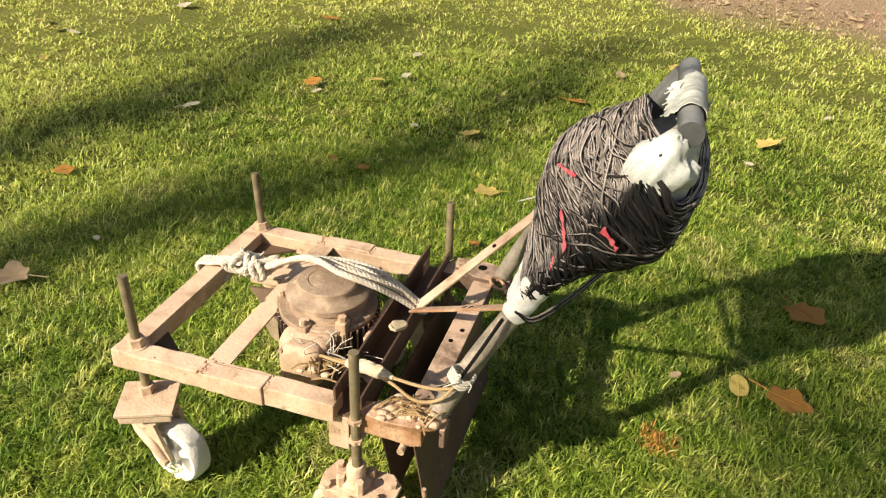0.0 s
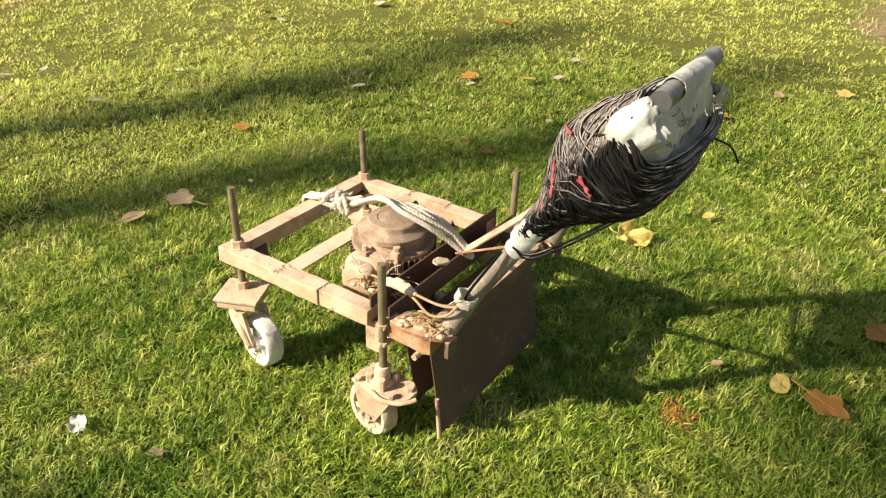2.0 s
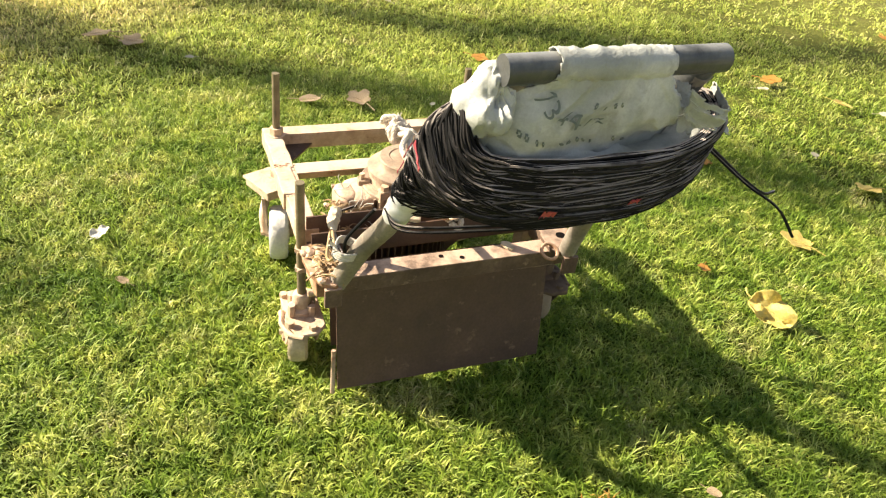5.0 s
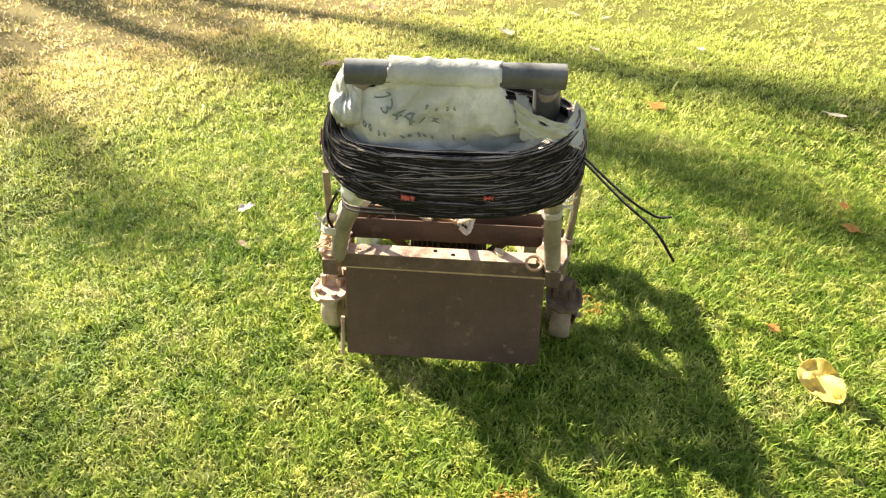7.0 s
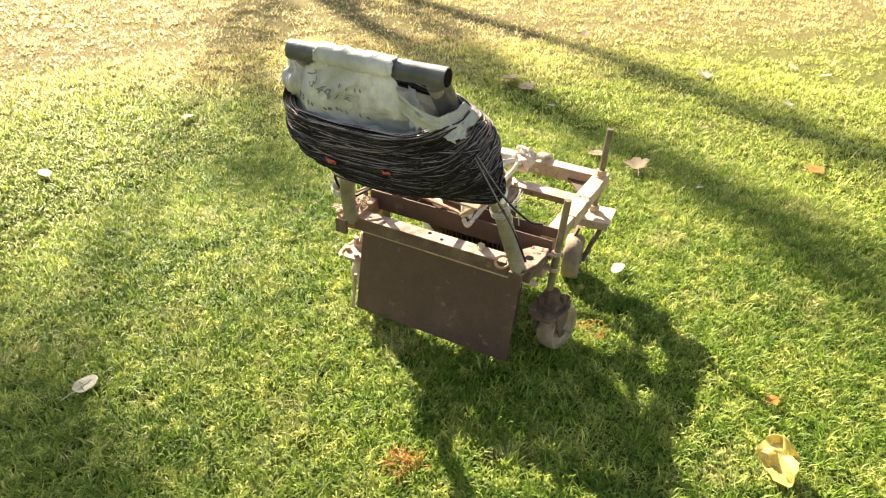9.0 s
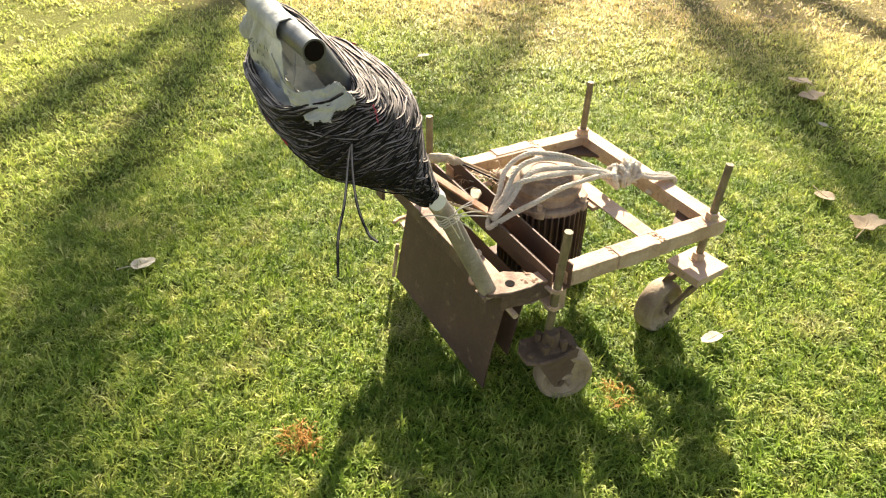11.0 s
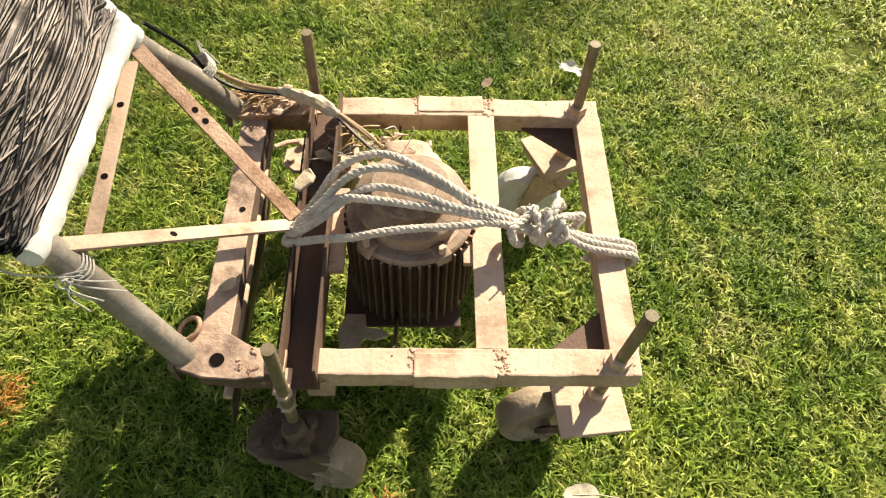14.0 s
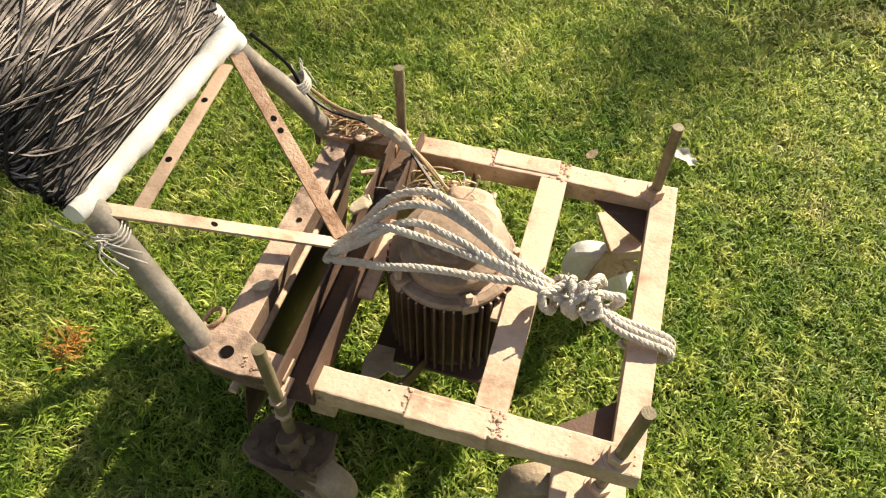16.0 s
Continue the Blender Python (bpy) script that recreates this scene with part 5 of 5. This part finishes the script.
LEAVES = [
    "-6.43 1.31 .19 p", "-3.84 -2.47 .12 t", "-3.79 3.09 .11 y", "-3.49 -1.72 .10 t", "-3.55 -.79 .11 t", "-3.58 .72 .08 p", "-3.51 .94 .08 p", "-3.39 2.96 .09 p",
    "-3.56 2.96 .10 y", "-2.93 -1.69 .08 t", "-3.10 .21 .12 p", "-2.88 1.50 .08 p", "-3.10 2.35 .09 y", "-3.18 4.01 .13 p", "-2.75 .79 .09 p", "-2.24 -.84 .13 t",
    "-2.16 -.71 .13 t", "-1.93 -.44 .05 p", "-1.80 1.02 .10 o", "-1.76 1.96 .11 p", "-1.94 4.18 .15 o", "-1.37 .01 .11 t", "-1.32 .24 .13 t", "-1.33 2.60 .11 o",
    "-1.24 2.48 .07 p", "-1.24 .56 .04 p", "-.98 2.79 .11 y", "-.85 2.98 .08 p", "-.92 3.43 .08 p", "-.62 -2.06 .09 p", "-.449 -.84 .085 w", "-.352 .437 .08 p",
    "-.57 1.59 .08 o", "-.74 1.62 .05 o", "-.50 2.16 .06 p", ".244 -2.08 .09 p", "-.197 -.775 .045 t", ".128 1.07 .05 o", ".068 1.56 .12 y", "-.20 2.19 .12 y",
    ".24 2.95 .12 o", ".385 1.115 .165 c", ".603 1.534 .07 y", ".46 3.59 .11 t", "1.13 -.752 .09 p", "1.247 .495 .13 o", "1.123 .522 .10 y", ".928 .496 .04 t",
    "1.22 2.35 .07 p", ".81 3.88 .13 y", "1.353 1.03 .145 o", "1.346 2.68 .135 y", "1.70 3.24 .055 p"]
for i, row in enumerate(LEAVES):
    x, y, size, skin = row.split()
    fallen_leaf(float(x), float(y), float(size), skin, skin not in "cw" and (float(size) > 0.115 or skin == "o"), skin in "cw")


def litter(count, label):
    """Small scattered leaves and scraps on the bare earth."""
    bm = bmesh.new()
    for _ in range(count):
        x, y = random.uniform(0.8, 3.6), random.uniform(4.9, 7.0)
        if 0.35 * x + 0.94 * y < 5.9:
            continue
        z = random.uniform(0.018, 0.05)
        m = Matrix.Translation((x, y, 0.018)) @ Euler((random.uniform(-0.4, 0.4), random.uniform(-0.4, 0.4), random.uniform(0, 6.28))).to_matrix().to_4x4()
        ring = [bm.verts.new(m @ Vector((z * math.cos(k * 1.047) * random.uniform(0.7, 1.1), 0.6 * z * math.sin(k * 1.047), 0.25 * z * random.random()))) for k in range(6)]
        top = bm.verts.new(m @ Vector((0, 0, -0.1 * z)))
        for k in range(6):
            bm.faces.new((ring[k], ring[(k + 1) % 6], top))
    return tagged(part("leaf_litter", bm, TAN, None, label), category="leaf litter", kind="stuff")


litter(260, "small dry brown leaves scattered over bare earth")


DEAD = ((0.90, 0.20, 0.045, 60), (0.882, 0.235, 0.035, 40), (0.05, 0.475, 0.05, 40))


def dry_clump(x, y, r, count):
    """A tuft of dead grass lying in the lawn."""
    bm = bmesh.new()
    for _ in range(count):
        a, q, t = random.uniform(0, 6.28), r * math.sqrt(random.random()), random.uniform(0, 6.28)
        p = Vector((x + q * math.cos(a), y + q * math.sin(a), 0.006))
        ln, w = random.uniform(0.02, 0.05), random.uniform(0.001, 0.002)
        d, n = Vector((math.cos(t), math.sin(t), 0)), Vector((-math.sin(t), math.cos(t), 0))
        rise = random.uniform(0.008, 0.03)
        v = [bm.verts.new(k) for k in (p - n * w, p + n * w, p + d * ln * 0.5 + n * w + Vector((0, 0, rise)), p + d * ln * 0.5 - n * w + Vector((0, 0, rise)), p + d * ln + Vector((0, 0, rise * 0.8)))]
        bm.faces.new(v[:4])
        bm.faces.new((v[3], v[2], v[4]))
    return tagged(part("dead_grass", bm, ORANGE, None, "small tuft of dead brown grass in the lawn"), category="grass", kind="stuff")


for spot in DEAD:
    dry_clump(*spot)

# ---- trees out of view, whose limbs shade the lawn ----
BARK = material("bark", [(0.10, 0.07, 0.05), (0.16, 0.12, 0.085), (0.22, 0.17, 0.12)], 4, (0.85, 0.95), 0, 0.8, 30, 0.4, distance=0.02)
FOLIAGE = material("tree_leaf", [(0.05, 0.09, 0.02), (0.08, 0.12, 0.03), (0.20, 0.17, 0.04)], 3, (0.5, 0.7), 0, 0.0, 60, 0.2, transmission=0.3, per_island=0.5)


def above(x, y, h):
    """The point at height h whose shadow falls at x, y."""
    return Vector((x - SHADOW.x * h, y - SHADOW.y * h, h))


def tree(base, fork_h, girth_, limbs, label):
    """A trunk up to the fork, tapered limbs that end over the shaded stretches, twigs and loose leaves round them."""
    whole = new("tree")
    whole.location = base
    foot = Vector(base)
    crotch = foot + Vector((0.1, 0.15, fork_h))
    bm = bmesh.new()
    sweep(bm, smooth_line([foot + Vector((0, 0, -0.1)), foot + Vector((0.08, -0.05, fork_h * 0.45)), crotch], 8), lambda t: girth_ * (1.25 - 0.55 * t + 0.35 * max(0, 0.12 - t) / 0.12), 18)
    rough_up(bm, 0.03, 3)
    bm.transform(Matrix.Translation(-foot))
    part("trunk", bm, BARK, whole, smooth=True)
    leaves = bmesh.new()
    for stretch, h0, h1, r, soft, count in limbs:
        n = len(stretch)
        pts = [crotch] + [above(x, y, h0 + (h1 - h0) * i / (n - 1)) for i, (x, y) in enumerate(stretch)]
        line = smooth_line(pts, 8)
        bm = bmesh.new()
        sweep(bm, line, lambda t: r * (1.15 - 0.95 * t) + 0.012, 10)
        for k in range(26):
            p = random.choice(line[6:])
            q = p + Vector((random.gauss(0, 1), random.gauss(0, 1), random.uniform(-0.3, 0.8))) * random.uniform(0.15, 0.5)
            sweep(bm, smooth_line([p, p.lerp(q, 0.5) + Vector((0, 0, 0.06)), q], 3), lambda t: 0.016 - 0.011 * t, 5)
        rough_up(bm, 0.02, 4)
        bm.transform(Matrix.Translation(-foot))
        part("limb", bm, BARK, whole, smooth=True)
        for k in range(count):
            p = random.choice(line[8:]) + Vector((random.gauss(0, soft), random.gauss(0, soft), random.gauss(0, soft))) - foot
            m = Matrix.Translation(p) @ Euler([random.uniform(0, 6.28) for _ in range(3)]).to_matrix().to_4x4()
            z = random.uniform(0.05, 0.11)
            v = [leaves.verts.new(m @ Vector(c)) for c in ((-z, 0, 0), (0, -z * 0.55, z * 0.12), (z, 0, 0), (0, z * 0.55, z * 0.12))]
            leaves.faces.new((v[0], v[1], v[2]))
            leaves.faces.new((v[0], v[2], v[3]))
    tagged(part("crown", leaves, FOLIAGE, whole, "sparse green and yellowing leaves"), kind="stuff")
    return tagged(whole, label, "tree")


BAND_A = [(-2.73, -2.14), (-2.28, -1.31), (-1.85, -0.40), (-1.30, 0.65), (-0.75, 1.35), (-0.37, 2.05), (0.0, 3.24), (0.33, 4.47)]
BAND_B = [(-3.2, -0.6), (-2.6, 0.5), (-2.2, 1.48), (-1.93, 2.2), (-1.81, 3.36), (-1.46, 4.5)]
BAND_C = [(-3.38, -3.74), (-2.46, -3.05), (-1.84, -2.68), (-1.27, -2.11), (-0.76, -1.62), (-0.30, -1.20)]
BAND_C2 = [(-3.62, -3.38), (-3.4, -2.2), (-2.9, -1.6), (-2.34, -0.8)]
BAND_D1 = [(0.09, -3.57), (0.89, -2.77), (1.48, -2.16), (2.0, -1.7)]
BAND_D2 = [(0.09, -3.57), (0.81, -2.0), (1.26, -1.07), (1.48, -0.45), (1.62, 0.1)]
BAND_D3 = [(0.25, -3.1), (0.92, -1.86), (1.34, -1.2)]
BAND_E = [(0.75, -1.15), (1.12, -0.75), (1.30, -0.35), (1.32, 0.10), (1.22, 0.50), (1.15, 0.95)]
tree((-10.2, -13.0, 0.0), 5.8, 0.18, [(BAND_A, 8.2, 14.5, 0.11, 0.15, 640), (BAND_B, 8.8, 14.5, 0.09, 0.19, 560), (BAND_C, 7.0, 11.5, 0.035, 0.14, 150), (BAND_C2, 7.2, 10.5, 0.04, 0.12, 140), (BAND_E, 11.0, 15.0, 0.022, 0.24, 150)],
     "leafy garden tree with a rough brown trunk beside the lawn")
tree((-5.7, -12.0, 0.0), 5.7, 0.16, [(BAND_D1, 6.2, 8.8, 0.10, 0.10, 220), (BAND_D2, 6.3, 10.8, 0.055, 0.13, 260), (BAND_D3, 6.6, 9.4, 0.045, 0.06, 90)],
     "slender garden tree with forked limbs beside the lawn")
